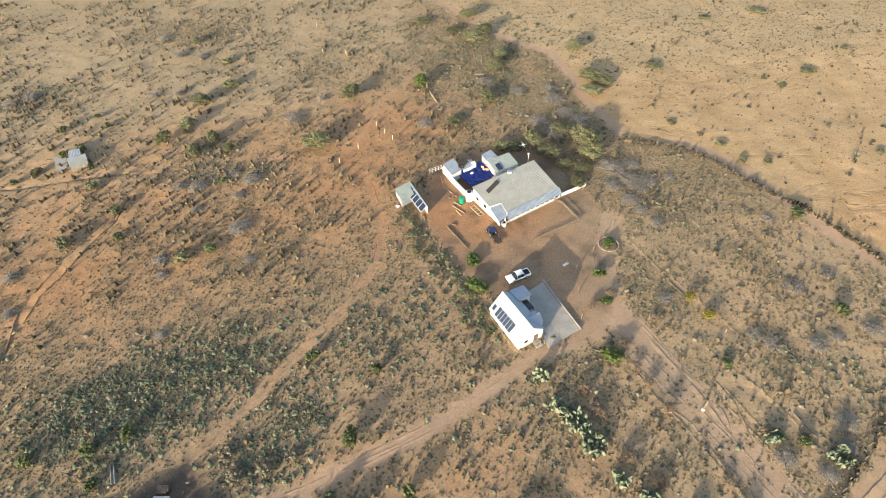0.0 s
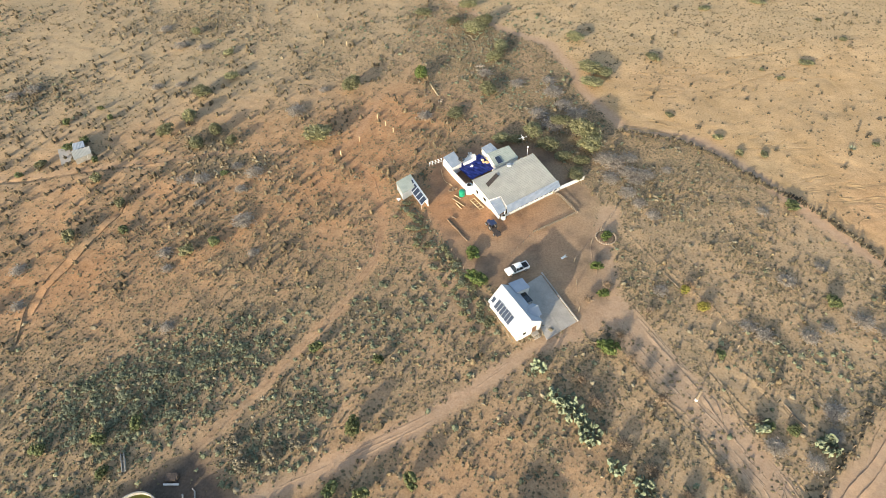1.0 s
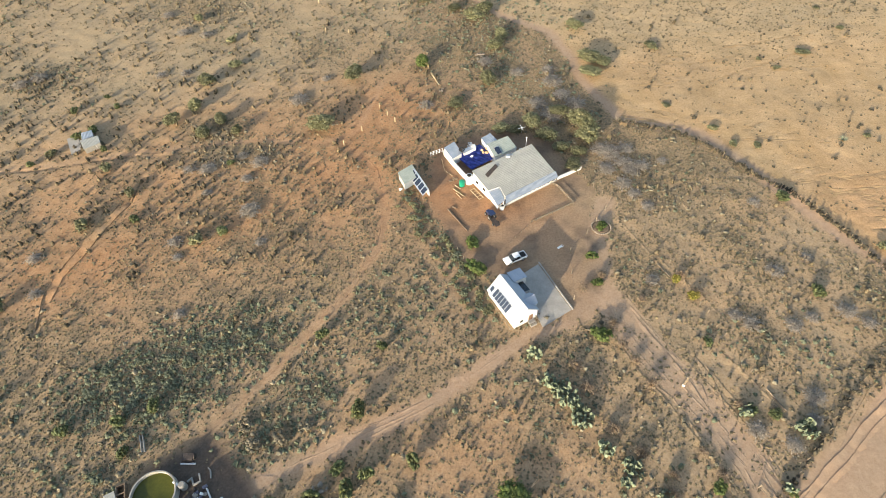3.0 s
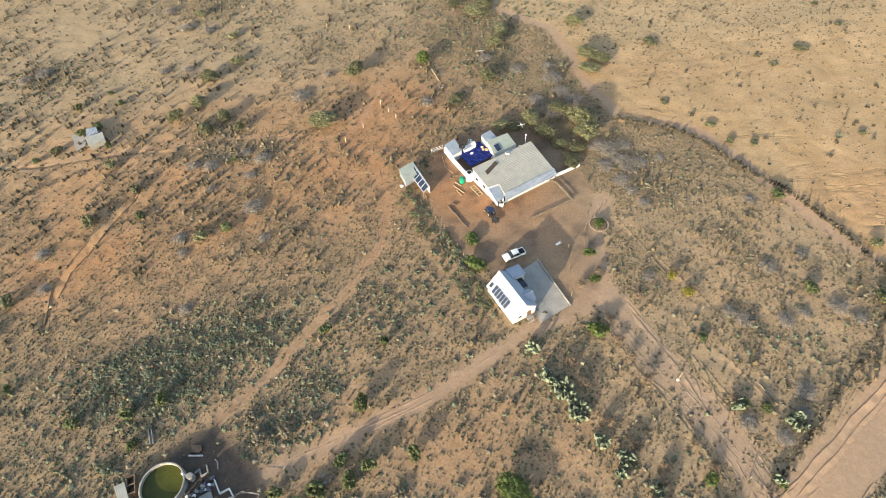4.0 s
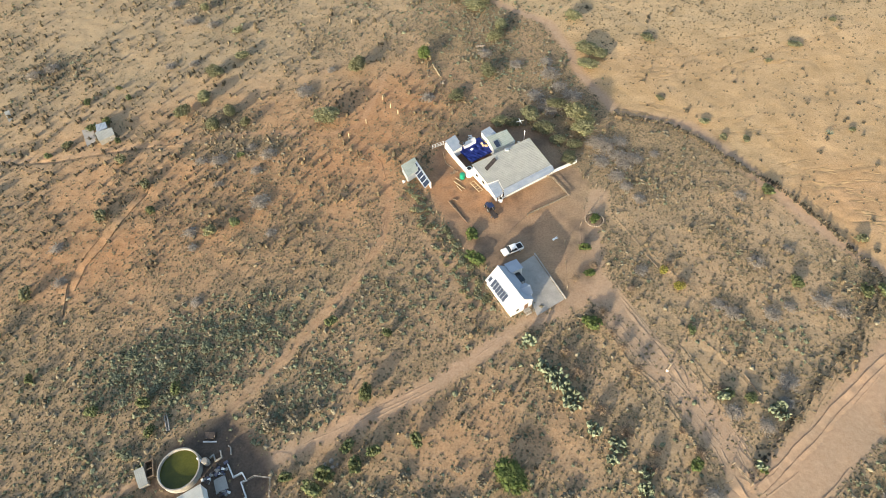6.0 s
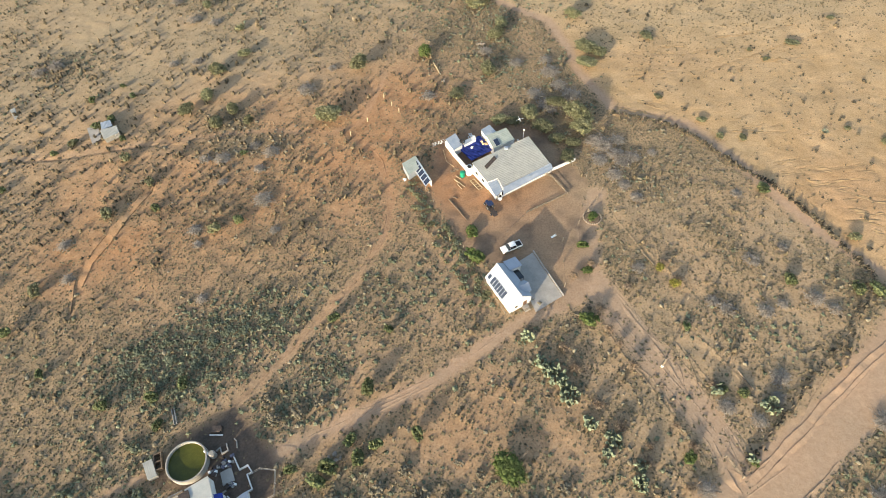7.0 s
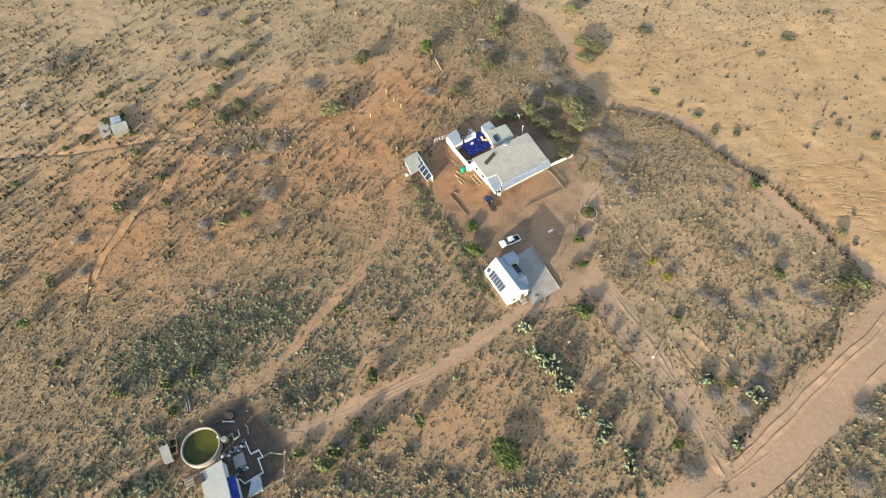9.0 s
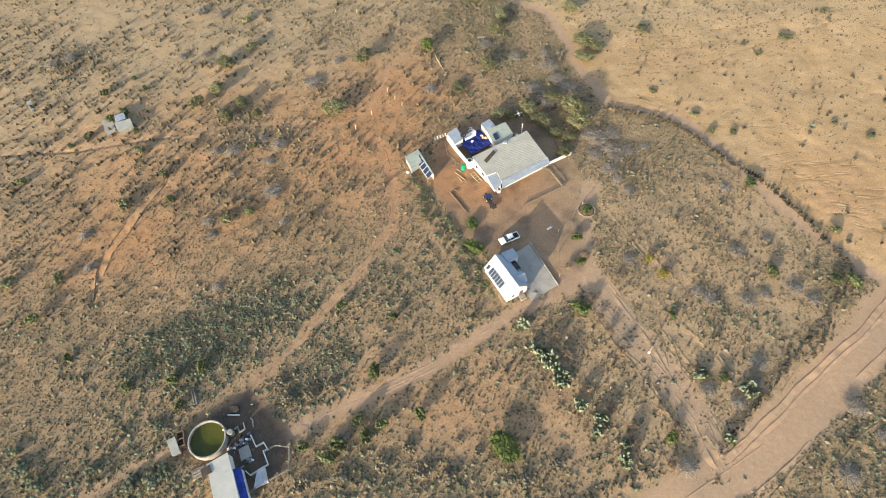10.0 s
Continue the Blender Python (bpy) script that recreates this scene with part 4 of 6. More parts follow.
court = thing("courtyard_cover", (5.5, 112.2, 0), "taut blue tarpaulin over the farmhouse courtyard", "tarpaulin")
bm = bmesh.new()
grid = 14
cloth = [[bm.verts.new(Vector((0.5, 112.5)).lerp(Vector((6.4, 116.7)), i / grid).lerp(Vector((4.2, 107.4)).lerp(Vector((10.5, 111.6)), i / grid), j / grid).to_3d() - Vector((5.5, 112.2, 0)) + Vector((0, 0, 1.1 + 0.10 * math.sin(i * 1.3) * math.cos(j * 1.1) + 0.05 * math.sin(i * 2.7 + j)))) for i in range(grid + 1)] for j in range(grid + 1)]
for r, s in zip(cloth, cloth[1:]):
    for i in range(grid):
        bm.faces.new((r[i], r[i + 1], s[i + 1], s[i]))
bmesh.ops.solidify(bm, geom=bm.faces[:], thickness=0.02)
part("sheet", bm, BLUE, court)
for p in ((-4.9, 0.2), (0.8, 4.3), (-1.2, -4.6), (4.8, -0.6)):
    part("post", rod((p[0], p[1], -0.1), (p[0], p[1], 1.2), 0.05), IRON, court)


def cottage():
    """The white cottage: x runs along the ridge, y to the shaded side."""
    h = thing("cottage", (11.3, 68.6, 0), "white cottage with steep white sheet roof and solar panels", "house", turn=-60)
    L, S, N, eave, ridge = 4.9, 2.95, 2.8, 1.7, 5.1
    back = 2.85
    wall = [(-L + 0.25, -S + 0.3), (L - 0.25, -S + 0.3), (L - 0.25, N - 0.2), (-L + 0.25, N - 0.2)]
    part("wall", prism(bmesh.new(), wall, -0.2, lambda x, y: eave if y < 0 else back), WHITE, h)
    for x0, x1 in ((-L + 0.25, -L + 0.5), (L - 0.5, L - 0.25)):
        bm = bmesh.new()
        v = [bm.verts.new((x, y, z)) for x in (x0, x1) for y, z in ((-S + 0.3, eave), (N - 0.2, back), (0, ridge - 0.12))]
        for f in ((0, 1, 2), (3, 5, 4), (0, 3, 4, 1), (1, 4, 5, 2), (2, 5, 3, 0)):
            bm.faces.new([v[i] for i in f])
        bmesh.ops.recalc_face_normals(bm, faces=bm.faces)
        part("gable", bm, WHITE, h)
    part("roof", sheet((-L, 0, ridge), (L, 0, ridge), (L, -S, eave), (-L, -S, eave), 0.05, 0.025, 0.28), WHITE_SHEET, h, "white ribbed roof slope")
    part("roof", sheet((-L, 0, ridge), (L, 0, ridge), (L, N, back), (-L, N, back), 0.05, 0.025, 0.28), WHITE_SHEET, h, "white ribbed roof slope")
    part("ridge_cap", rod((-L, 0, ridge + 0.02), (L, 0, ridge + 0.02), 0.09, sides=6), WHITE_SHEET, h)
    # gabled dormer on the shaded slope, its own ridge across the main one
    for side in (-1, 1):
        part("dormer_roof", sheet((2.3, 0.5, 4.55), (2.3, N + 0.5, 4.55), (2.3 + 1.5 * side, N + 0.5, 3.35), (2.3 + 1.5 * side, 0.5, 3.35), 0.05, 0.025, 0.28), WHITE_SHEET, h)
    bm = bmesh.new()
    v = [bm.verts.new((x, y, z)) for y in (0.6, N + 0.3) for x, z in ((1.0, 2.0), (3.6, 2.0), (3.6, 3.4), (2.3, 4.45), (1.0, 3.4))]
    for f in ((0, 1, 2, 3, 4), (5, 9, 8, 7, 6), (0, 5, 6, 1), (1, 6, 7, 2), (2, 7, 8, 3), (3, 8, 9, 4), (4, 9, 5, 0)):
        bm.faces.new([v[i] for i in f])
    bmesh.ops.recalc_face_normals(bm, faces=bm.faces)
    part("dormer_wall", bm, WHITE, h)
    window(h, (2.3, N + 0.3, 3.1), 0.9, 0.9, 90)
    # flat-roofed wing
    wing = boxes(((-5.1, 2.2, -0.2), (-2.7, 5.0, 3.3)))
    part("wing_wall", wing, WHITE, h)
    part("wing_roof", sheet((-5.25, 1.9, 3.8), (-2.55, 1.9, 3.8), (-2.55, 5.15, 3.36), (-5.25, 5.15, 3.36), 0.06, 0.025, 0.28), WHITE_SHEET, h)
    window(h, (-3.9, 5.0, 1.6), 1.1, 1.1, 90)
    window(h, (-2.7, 3.9, 1.5), 0.9, 1.2, 0)
    # Dark sheet and post added to stand for the shaded entrance recess.
    part("awning", sheet((-2.65, 2.9, 2.6), (-0.2, 2.9, 2.6), (-0.2, 4.2, 2.4), (-2.65, 4.2, 2.4), 0.05), GLASS, h, "dark awning over the entrance")
    part("awning_post", rod((-0.3, 4.1, -0.1), (-0.3, 4.1, 2.4), 0.05), IRON, h)
    window(h, (-0.9, N - 0.2, 1.05), 0.95, 2.05, 90, name="door")
    for x in (1.4, 3.4):
        window(h, (x, N - 0.2, 1.3), 1.1, 1.1, 90)
    window(h, (L - 0.25, 1.1, 1.05), 0.95, 2.05, 0, name="door")
    window(h, (L - 0.25, -1.1, 1.5), 0.9, 0.9, 0)
    # panels on the sunny slope
    zr = lambda y: ridge + (ridge - eave) / S * y
    for i in range(6):
        x = -3.15 + i * 0.84
        solar_panel(h, (x, -1.45, zr(-1.45)), (x + 0.79, -1.45, zr(-1.45)), (x + 0.79, -2.8, zr(-2.8)), (x, -2.8, zr(-2.8)))
    solar_panel(h, (-4.45, -1.75, zr(-1.75)), (-3.65, -1.75, zr(-1.75)), (-3.65, -2.55, zr(-2.55)), (-4.45, -2.55, zr(-2.55)))
    # steps at the gable door
    for i in range(3):
        part("door_step", boxes(((L - 0.2, 0.4, -0.1), (L + 1.2 - 0.3 * i, 1.8, 0.17 * (i + 1))), bevel=0.015), CONCRETE, h)
    return h


cottage()


def rail_fence(name, line, height, label, group="", rails=2, gap=1.6, thick=0.05, mat=TIMBER):
    """Posts with rails between them along a line of places."""
    x0, y0 = line[0]
    t = thing(name, (x0, y0, 0), label, "fence", group)
    for (ax, ay), (bx, by) in zip(line, line[1:]):
        n = max(1, round(math.hypot(bx - ax, by - ay) / gap))
        for i in range(n + (1 if (bx, by) == line[-1] else 0)):
            x, y = ax + (bx - ax) * i / n - x0, ay + (by - ay) * i / n - y0
            part("post", rod((x, y, -0.3), (x + random.uniform(-0.04, 0.04), y + random.uniform(-0.04, 0.04), height * random.uniform(0.95, 1.08)), thick * 1.3, thick, 6), mat, t)
        for k in range(rails):
            z = height * (k + 1) / rails - 0.08
            part("rail", rod((ax - x0, ay - y0, z), (bx - x0, by - y0, z), thick * 0.8, thick * 0.8, 6), mat, t)
    return t


rail_fence("porch_rail", [(15.0, 66.9), (16.2, 64.6), (13.1, 62.8)], 1.0, "pale timber rail round the cottage porch", gap=0.9)
rail_fence("garden_rail", [(5.7, 72.7), (8.0, 67.8), (10.4, 63.0), (12.0, 62.3)], 0.9, "pale timber rail along the cottage garden", gap=1.4)

slab_at = Vector((20.0, 72.8))
slab = thing("concrete_slab", (*slab_at, 0), "large grey concrete slab beside the cottage", "slab")
for i in range(2):
    for j in range(2):
        # cast in bays with open joints
        f = lambda u, v: Vector((13.1, 75.9)).lerp(Vector((17.6, 79.1)), v).lerp(Vector((16.9, 63.5)).lerp(Vector((23.1, 67.5)), v), u)
        q = [f(u, v) for u, v in ((i / 2 + 0.0012, j / 2 + 0.0015), ((i + 1) / 2 - 0.0012, j / 2 + 0.0015), ((i + 1) / 2 - 0.0012, (j + 1) / 2 - 0.0015), (i / 2 + 0.0012, (j + 1) / 2 - 0.0015))]
        bay = prism(bmesh.new(), [(p.x - slab_at.x, p.y - slab_at.y) for p in q], -0.1, 0.07)
        part("slab_bay", bay, CONCRETE, slab)
free_wall("slab_wall", [(17.7, 79.5), (20.5, 73.4), (23.3, 67.5)], 0.3, 0.16, CONCRETE, "low grey wall along the concrete slab", "wall")

# ---- shed with its row of panels ----
shed = hut("garden_shed", [(-13.4, 105.7), (-10.1, 108.5), (-8.1, 104.8), (-11.7, 101.9)], 2.15, 0.2, GREEN_SHEET, "small shed with a pale green sheet roof", "shed", wall=PALE_SHEET)
rack = thing("solar_rack", (-8.4, 102.8, 0), "sloping white rack with a row of solar panels", "solar rack")
o = rack.location.copy()
a, b, c, d = (Vector(p) - o for p in ((-9.5, 106.9, 2.3), (-5.9, 99.8, 2.3), (-7.3, 98.6, 1.3), (-11.1, 105.6, 1.3)))
part("table", sheet(a, b, c, d, 0.05), WHITE_SHEET, rack)
part("back_wall", prism(bmesh.new(), [(a.x, a.y), (b.x, b.y), (b.x + 0.12, b.y + 0.08), (a.x + 0.12, a.y + 0.08)], -0.1, 2.08), WHITE, rack)
for i in range(5):
    u, v = (i + 0.06) / 5, (i + 0.94) / 5
    solar_panel(rack, a.lerp(b, u).lerp(d.lerp(c, u), 0.12), a.lerp(b, v).lerp(d.lerp(c, v), 0.12), a.lerp(b, v).lerp(d.lerp(c, v), 0.92), a.lerp(b, u).lerp(d.lerp(c, u), 0.92), 0.06)
for p in (c, d):
    part("leg", rod((p.x, p.y, -0.1), (p.x, p.y, 1.08), 0.04), ALLOY, rack)

# ---- round reservoir and pump house ----
res = thing("water_reservoir", (-49.5, 32.2, 0), "round concrete farm reservoir with green water", "reservoir")
R_OUT, R_IN, R_TOP = 3.75, 3.45, 1.55
bm = bmesh.new()
rings = []
for r, z in ((R_OUT + 0.05, -0.2), (R_OUT, R_TOP - 0.05), (R_OUT - 0.05, R_TOP), (R_IN + 0.05, R_TOP), (R_IN, R_TOP - 0.05), (R_IN, 0.1)):
    rings.append([bm.verts.new((r * math.cos(i * math.tau / 64), r * math.sin(i * math.tau / 64), z)) for i in range(64)])
for r, s in zip(rings, rings[1:]):
    for i in range(64):
        bm.faces.new((r[i], r[(i + 1) % 64], s[(i + 1) % 64], s[i]))
part("ring_wall", bm, OLD_CONCRETE, res)
bm = bmesh.new()
bmesh.ops.create_circle(bm, cap_ends=True, segments=64, radius=R_IN + 0.02, matrix=Matrix.Translation((0, 0, 0.9)))
part("water", bm, ALGAE, res, "murky olive-green water")
bm = bmesh.new()
bmesh.ops.create_circle(bm, cap_ends=True, segments=64, radius=R_IN + 0.02, matrix=Matrix.Translation((0, 0, 0.12)))
part("bed", bm, OLD_CONCRETE, res)

cyl = thing("settling_tank", (-45.2, 33.6, 0), "short pale concrete settling tank beside the reservoir", "tank")
bm = rod((0, 0, -0.1), (0, 0, 1.5), 0.6, 0.6, 24)
part("body", bm, OLD_CONCRETE, cyl)
part("lid", rod((0, 0, 1.503), (0, 0, 1.6), 0.5, 0.45, 24), OLD_CONCRETE, cyl)
part("outlet", rod((-0.6, -0.1, 1.25), (-1.5, 0.5, 1.4), 0.22, 0.2, 14), WHITE, cyl, "white inlet pipe over the reservoir rim")

pump = hut("pump_house", [(-47.8, 26.9), (-44.2, 29.2), (-39.6, 19.4), (-43.4, 17.2)], 3.1, 0.15, CREAM_SHEET, "white pump house with a pale sheet roof", "pump house", rib=0.0)
tarp = hut("tarp_shelter", [(-42.9, 26.3), (-41.4, 26.6), (-38.6, 20.6), (-40.2, 19.6)], 2.1, 0.1, BLUE, "narrow shelter covered by a blue tarpaulin", "shelter", rib=0.05, wall=WHITE)
low = hut("dip_roof", [(-38.4, 26.3), (-37.2, 27.1), (-36.1, 24.3), (-38.5, 23.1)], 1.5, 0.2, PALE_SHEET, "low white sheet roof over a pen", "shelter", rib=0.03)
pen_at = Vector((-41.7, 33.0))
pen = thing("livestock_pen", (*pen_at, 0), "low white zigzag wall of a livestock pen", "wall")
wall_run("wall_body", [(x - pen_at.x, y - pen_at.y) for x, y in ((-41.3, 33.3), (-39.8, 31.0), (-38.4, 31.8), (-37.4, 30.5), (-38.2, 30.1), (-36.8, 27.6), (-38.0, 26.8), (-39.9, 25.6), (-41.0, 26.4))], 0.6, 0.18, WHITE, pen)
pipe_at = Vector((-44.4, 34.5))
pipe = thing("kerb_pipe", (*pipe_at, 0), "bent concrete water channel beside the reservoir", "channel")
wall_run("channel_body", [(x - pipe_at.x, y - pipe_at.y) for x, y in ((-44.9, 34.4), (-44.3, 35.0), (-43.7, 33.9), (-42.7, 34.5), (-43.3, 35.8))], 0.45, 0.2, OLD_CONCRETE, pipe)
pipe = thing("kerb_pipe", (-41.5, 35.8, 0), "short concrete water trough in the yard", "trough")
wall_run("channel_body", [(-0.5, 0.9), (0.0, 0.5), (0.4, -0.8)], 0.4, 0.18, OLD_CONCRETE, pipe)
pad = thing("pump_slab", (-42.2, 29.5, 0), "grey concrete slab in the pump yard", "slab")
part("slab_body", prism(bmesh.new(), [(-1.1, 1.0), (0.7, 2.0), (1.9, -0.3), (-0.1, -1.1)], -0.1, 0.22), CONCRETE, pad)
side = hut("cistern", [(-57.6, 31.9), (-56.1, 32.7), (-54.3, 29.7), (-55.7, 28.9)], 1.3, 0.1, GREY_SHEET, "small cistern with a pale sheet cover", "cistern", wall=OLD_CONCRETE, rib=0.008)
box_t = thing("open_cistern", (-55.2, 31.9, 0), "open brown brick cistern beside the reservoir", "cistern")
wall_run("wall_body", [(-0.9, 1.5), (0.3, 2.1), (1.3, -0.7), (0.1, -1.3), (-0.9, 1.5)], 1.2, 0.18, LOG, box_t)
part("divider", prism(bmesh.new(), [(-0.4, 0.2), (0.75, 0.8), (0.8, 0.65), (-0.35, 0.05)], 0, 1.15), LOG, box_t)
rail_fence("pen_fence", [(-37.8, 30.0), (-35.9, 31.1), (-33.1, 30.8), (-32.5, 26.5), (-36.9, 24.0), (-41.8, 21.1)], 1.2, "white-painted pipe fence round the livestock pen", mat=OLD_CONCRETE, gap=2.2)
rail_fence("pole_fence", [(-32.5, 26.5), (-25.4, 30.3), (-18.8, 33.4)], 1.1, "thin timber fence beside the pump yard", gap=2.6)
hut("tin_hut", [(-101.5, 122.6), (-98.9, 123.6), (-95.9, 118.6), (-97.7, 116.3)], 0.5, 0.05, CONCRETE, "low grey slab of a derelict hut", "slab", wall=OLD_CONCRETE, rib=0)
ruin = hut("tin_hut", [(-96.4, 120.2), (-92.4, 122.1), (-90.9, 119.5), (-94.2, 116.9)], 1.8, 0.25, GREY_SHEET, "derelict hut with a pale sheet roof under trees", "hut", wall=OLD_CONCRETE, rib=0.02)
window(ruin, (1.75, -0.55, 0.95), 0.8, 0.8, -30)
hut("tin_hut", [(-97.5, 123.5), (-95.1, 124.6), (-93.9, 122.4), (-96.3, 120.8)], 1.6, 0.2, PALE_SHEET, "low tin lean-to behind the derelict hut", "hut", wall=OLD_CONCRETE)
fallen = thing("tin_sheet", (-125.0, 129.2, 0), "leaning rusted tin sheet on the dry veld", "sheet")
part("sheet_body", sheet((-1.6, 1.3, 0.7), (-0.6, 2.3, 0.7), (1.6, -1.3, 0.05), (1.1, -2.3, 0.05), 0.04, 0.03, 0.3), GREY_SHEET, fallen)
part("prop", rod((-1.1, 1.8, -0.1), (-1.1, 1.8, 0.68), 0.06), TIMBER, fallen)


# ---- loose things ----
def wheel(parent, x, y, r, w):
    t = part("wheel", rod((x, y - w / 2, r), (x, y + w / 2, r), r, r, 18), BLACK, parent)
    part("rim", rod((x, y - w / 2 - 0.012, r), (x, y + w / 2 + 0.012, r), r * 0.58, r * 0.58, 14), ALLOY, t)


def pickup(at, turn, paint, label):
    """A double-cab pickup, 5.2 m long, nose towards +x."""
    t = thing("pickup_truck", (*at, 0.0), label, "car", turn=turn)
    bm = boxes(((-2.55, -0.88, 0.42), (2.5, 0.88, 0.92)), bevel=0.08)
    part("body", bm, paint, t)
    part("bonnet", boxes(((1.05, -0.82, 0.9), (2.45, 0.82, 1.08)), bevel=0.07), paint, t)
    bm = bmesh.new()
    v = [bm.verts.new(p) for p in ((1.25, -0.82, 1.0), (1.25, 0.82, 1.0), (-1.0, 0.82, 1.0), (-1.0, -0.82, 1.0), (0.55, -0.66, 1.62), (0.55, 0.66, 1.62), (-0.85, 0.66, 1.62), (-0.85, -0.66, 1.62))]
    for f in ((0, 1, 5, 4), (1, 2, 6, 5), (2, 3, 7, 6), (3, 0, 4, 7), (3, 2, 1, 0)):
        bm.faces.new([v[i] for i in f])
    part("windows", bm, GLASS, t, "dark tinted cab glass")
    part("cab_roof", boxes(((-0.95, -0.68, 1.6), (0.55, 0.68, 1.7)), bevel=0.05), paint, t)
    for x in (0.0, -0.95, 0.62):
        for y in (-0.76, 0.70):
            part("pillar", boxes(((x - 0.05, y, 0.95), (x + 0.05, y + 0.06, 1.62))), paint, t)
    part("load_cover", boxes(((-2.45, -0.72, 0.85), (-1.1, 0.72, 0.96)), bevel=0.02), BLACK, t, "black load bed cover")
    for lo, hi in (((-2.55, -0.88, 0.9), (-1.02, -0.74, 1.12)), ((-2.55, 0.74, 0.9), (-1.02, 0.88, 1.12)), ((-2.57, -0.8, 0.9), (-2.45, 0.8, 1.12))):
        part("bed_side", boxes((lo, hi), bevel=0.02), paint, t)
    part("bumper", boxes(((2.46, -0.85, 0.4), (2.62, 0.85, 0.62)), bevel=0.04), BLACK, t)
    for y in (-0.66, 0.66):
        part("headlight", boxes(((2.42, y - 0.16, 0.72), (2.52, y + 0.16, 0.88)), bevel=0.02), ALLOY, t)
        part("mirror", boxes(((0.85, y * 1.5 - 0.09, 1.0), (0.97, y * 1.5 + 0.09, 1.16)), bevel=0.02), BLACK, t)
    for x in (1.65, -1.55):
        for y in (-0.8, 0.8):
            wheel(t, x, y, 0.37, 0.24)
    return t


pickup((12.7, 80.3), 204.6, CAR_WHITE, "white double-cab pickup parked on the bare yard")


def buggy(at, turn):
    t = thing("small_tractor", (*at, 0), "small dark blue tractor parked in the yard", "tractor", turn=turn)
    part("bonnet", boxes(((0.1, -0.4, 0.5), (1.3, 0.4, 1.1)), bevel=0.07), CAR_BLUE, t)
    part("chassis", boxes(((-1.2, -0.5, 0.4), (1.2, 0.5, 0.56)), bevel=0.04), IRON, t)
    part("canopy", boxes(((-1.3, -0.7, 1.75), (0.2, 0.7, 1.83)), bevel=0.03), CAR_BLUE, t)
    for x in (-1.2, 0.1):
        for y in (-0.6, 0.6):
            part("canopy_post", rod((x, y, 0.5), (x, y, 1.76), 0.03, sides=6), IRON, t)
    part("seat", boxes(((-0.8, -0.3, 0.55), (-0.3, 0.3, 0.95)), bevel=0.05), BLACK, t)
    for y in (-0.68, 0.68):
        wheel(t, -0.75, y, 0.6, 0.34)
        wheel(t, 0.85, y, 0.4, 0.24)
    return t


buggy((8.1, 93.0), 118)
cart = thing("flat_trailer", (9.1, 90.7, 0), "narrow grey flatbed trailer beside the tractor", "trailer", turn=118)
part("bed", boxes(((-1.3, -0.6, 0.55), (1.3, 0.6, 0.65)), bevel=0.02), IRON, cart)
part("drawbar", rod((1.3, 0, 0.55), (2.2, 0, 0.4), 0.05), IRON, cart)
for y in (-0.72, 0.72):
    wheel(cart, -0.2, y, 0.34, 0.2)

tank = thing("water_tank", (3.6, 104.2, 0), "white plastic water tank with a black opening", "water tank")
bm = rod((0, 0, 0), (0, 0, 2.0), 0.98, 0.98, 32)
tube(bm, (0, 0, 2.0), (0, 0, 2.25), 0.98, 0.62, 32)
part("body", bm, WHITE_PLASTIC, tank)
for z in (0.5, 1.0, 1.5):
    part("hoop", rod((0, 0, z), (0, 0, z + 0.08), 1.0, 1.0, 32), WHITE_PLASTIC, tank)
part("lid", rod((0, 0, 2.252), (0, 0, 2.33), 0.52, 0.5, 24), BLACK, tank, "black tank lid")
green = thing("water_tank", (1.9, 103.2, 0), "small green plastic tank beside the white tank", "water tank")
bm = rod((0, 0, 0), (0, 0, 1.35), 0.66, 0.66, 28)
tube(bm, (0, 0, 1.35), (0, 0, 1.5), 0.66, 0.4, 28)
part("body", bm, GREEN_TANK, green)
part("lid", rod((0, 0, 1.502), (0, 0, 1.56), 0.28, 0.26, 20), GREEN_TANK, green)
pot = thing("water_barrel", (10.9, 95.3, 0), "white plastic barrel at the verandah corner", "barrel")
bm = rod((0, 0, 0), (0, 0, 1.0), 0.55, 0.62, 24)
part("body", bm, WHITE_PLASTIC, pot)
part("opening", rod((0.1, 0.1, 1.002), (0.1, 0.1, 1.03), 0.3, 0.3, 18), BLACK, pot)


def ring_mesh(r, thick, sides=28, tubes=8):
    bm = bmesh.new()
    loops = [[bm.verts.new(((r + thick * math.cos(b)) * math.cos(a), (r + thick * math.cos(b)) * math.sin(a), thick * math.sin(b) + thick)) for b in [j * math.tau / tubes for j in range(tubes)]] for a in [i * math.tau / sides for i in range(sides)]]
    for i in range(sides):
        for j in range(tubes):
            bm.faces.new((loops[i][j], loops[(i + 1) % sides][j], loops[(i + 1) % sides][(j + 1) % tubes], loops[i][(j + 1) % tubes]))
    return bm


tyre = thing("tractor_tyre", (2.0, 112.9, 2.55), "large black tyre lying on the outbuilding roof", "tyre")
part("tread", ring_mesh(0.62, 0.14), BLACK, tyre)


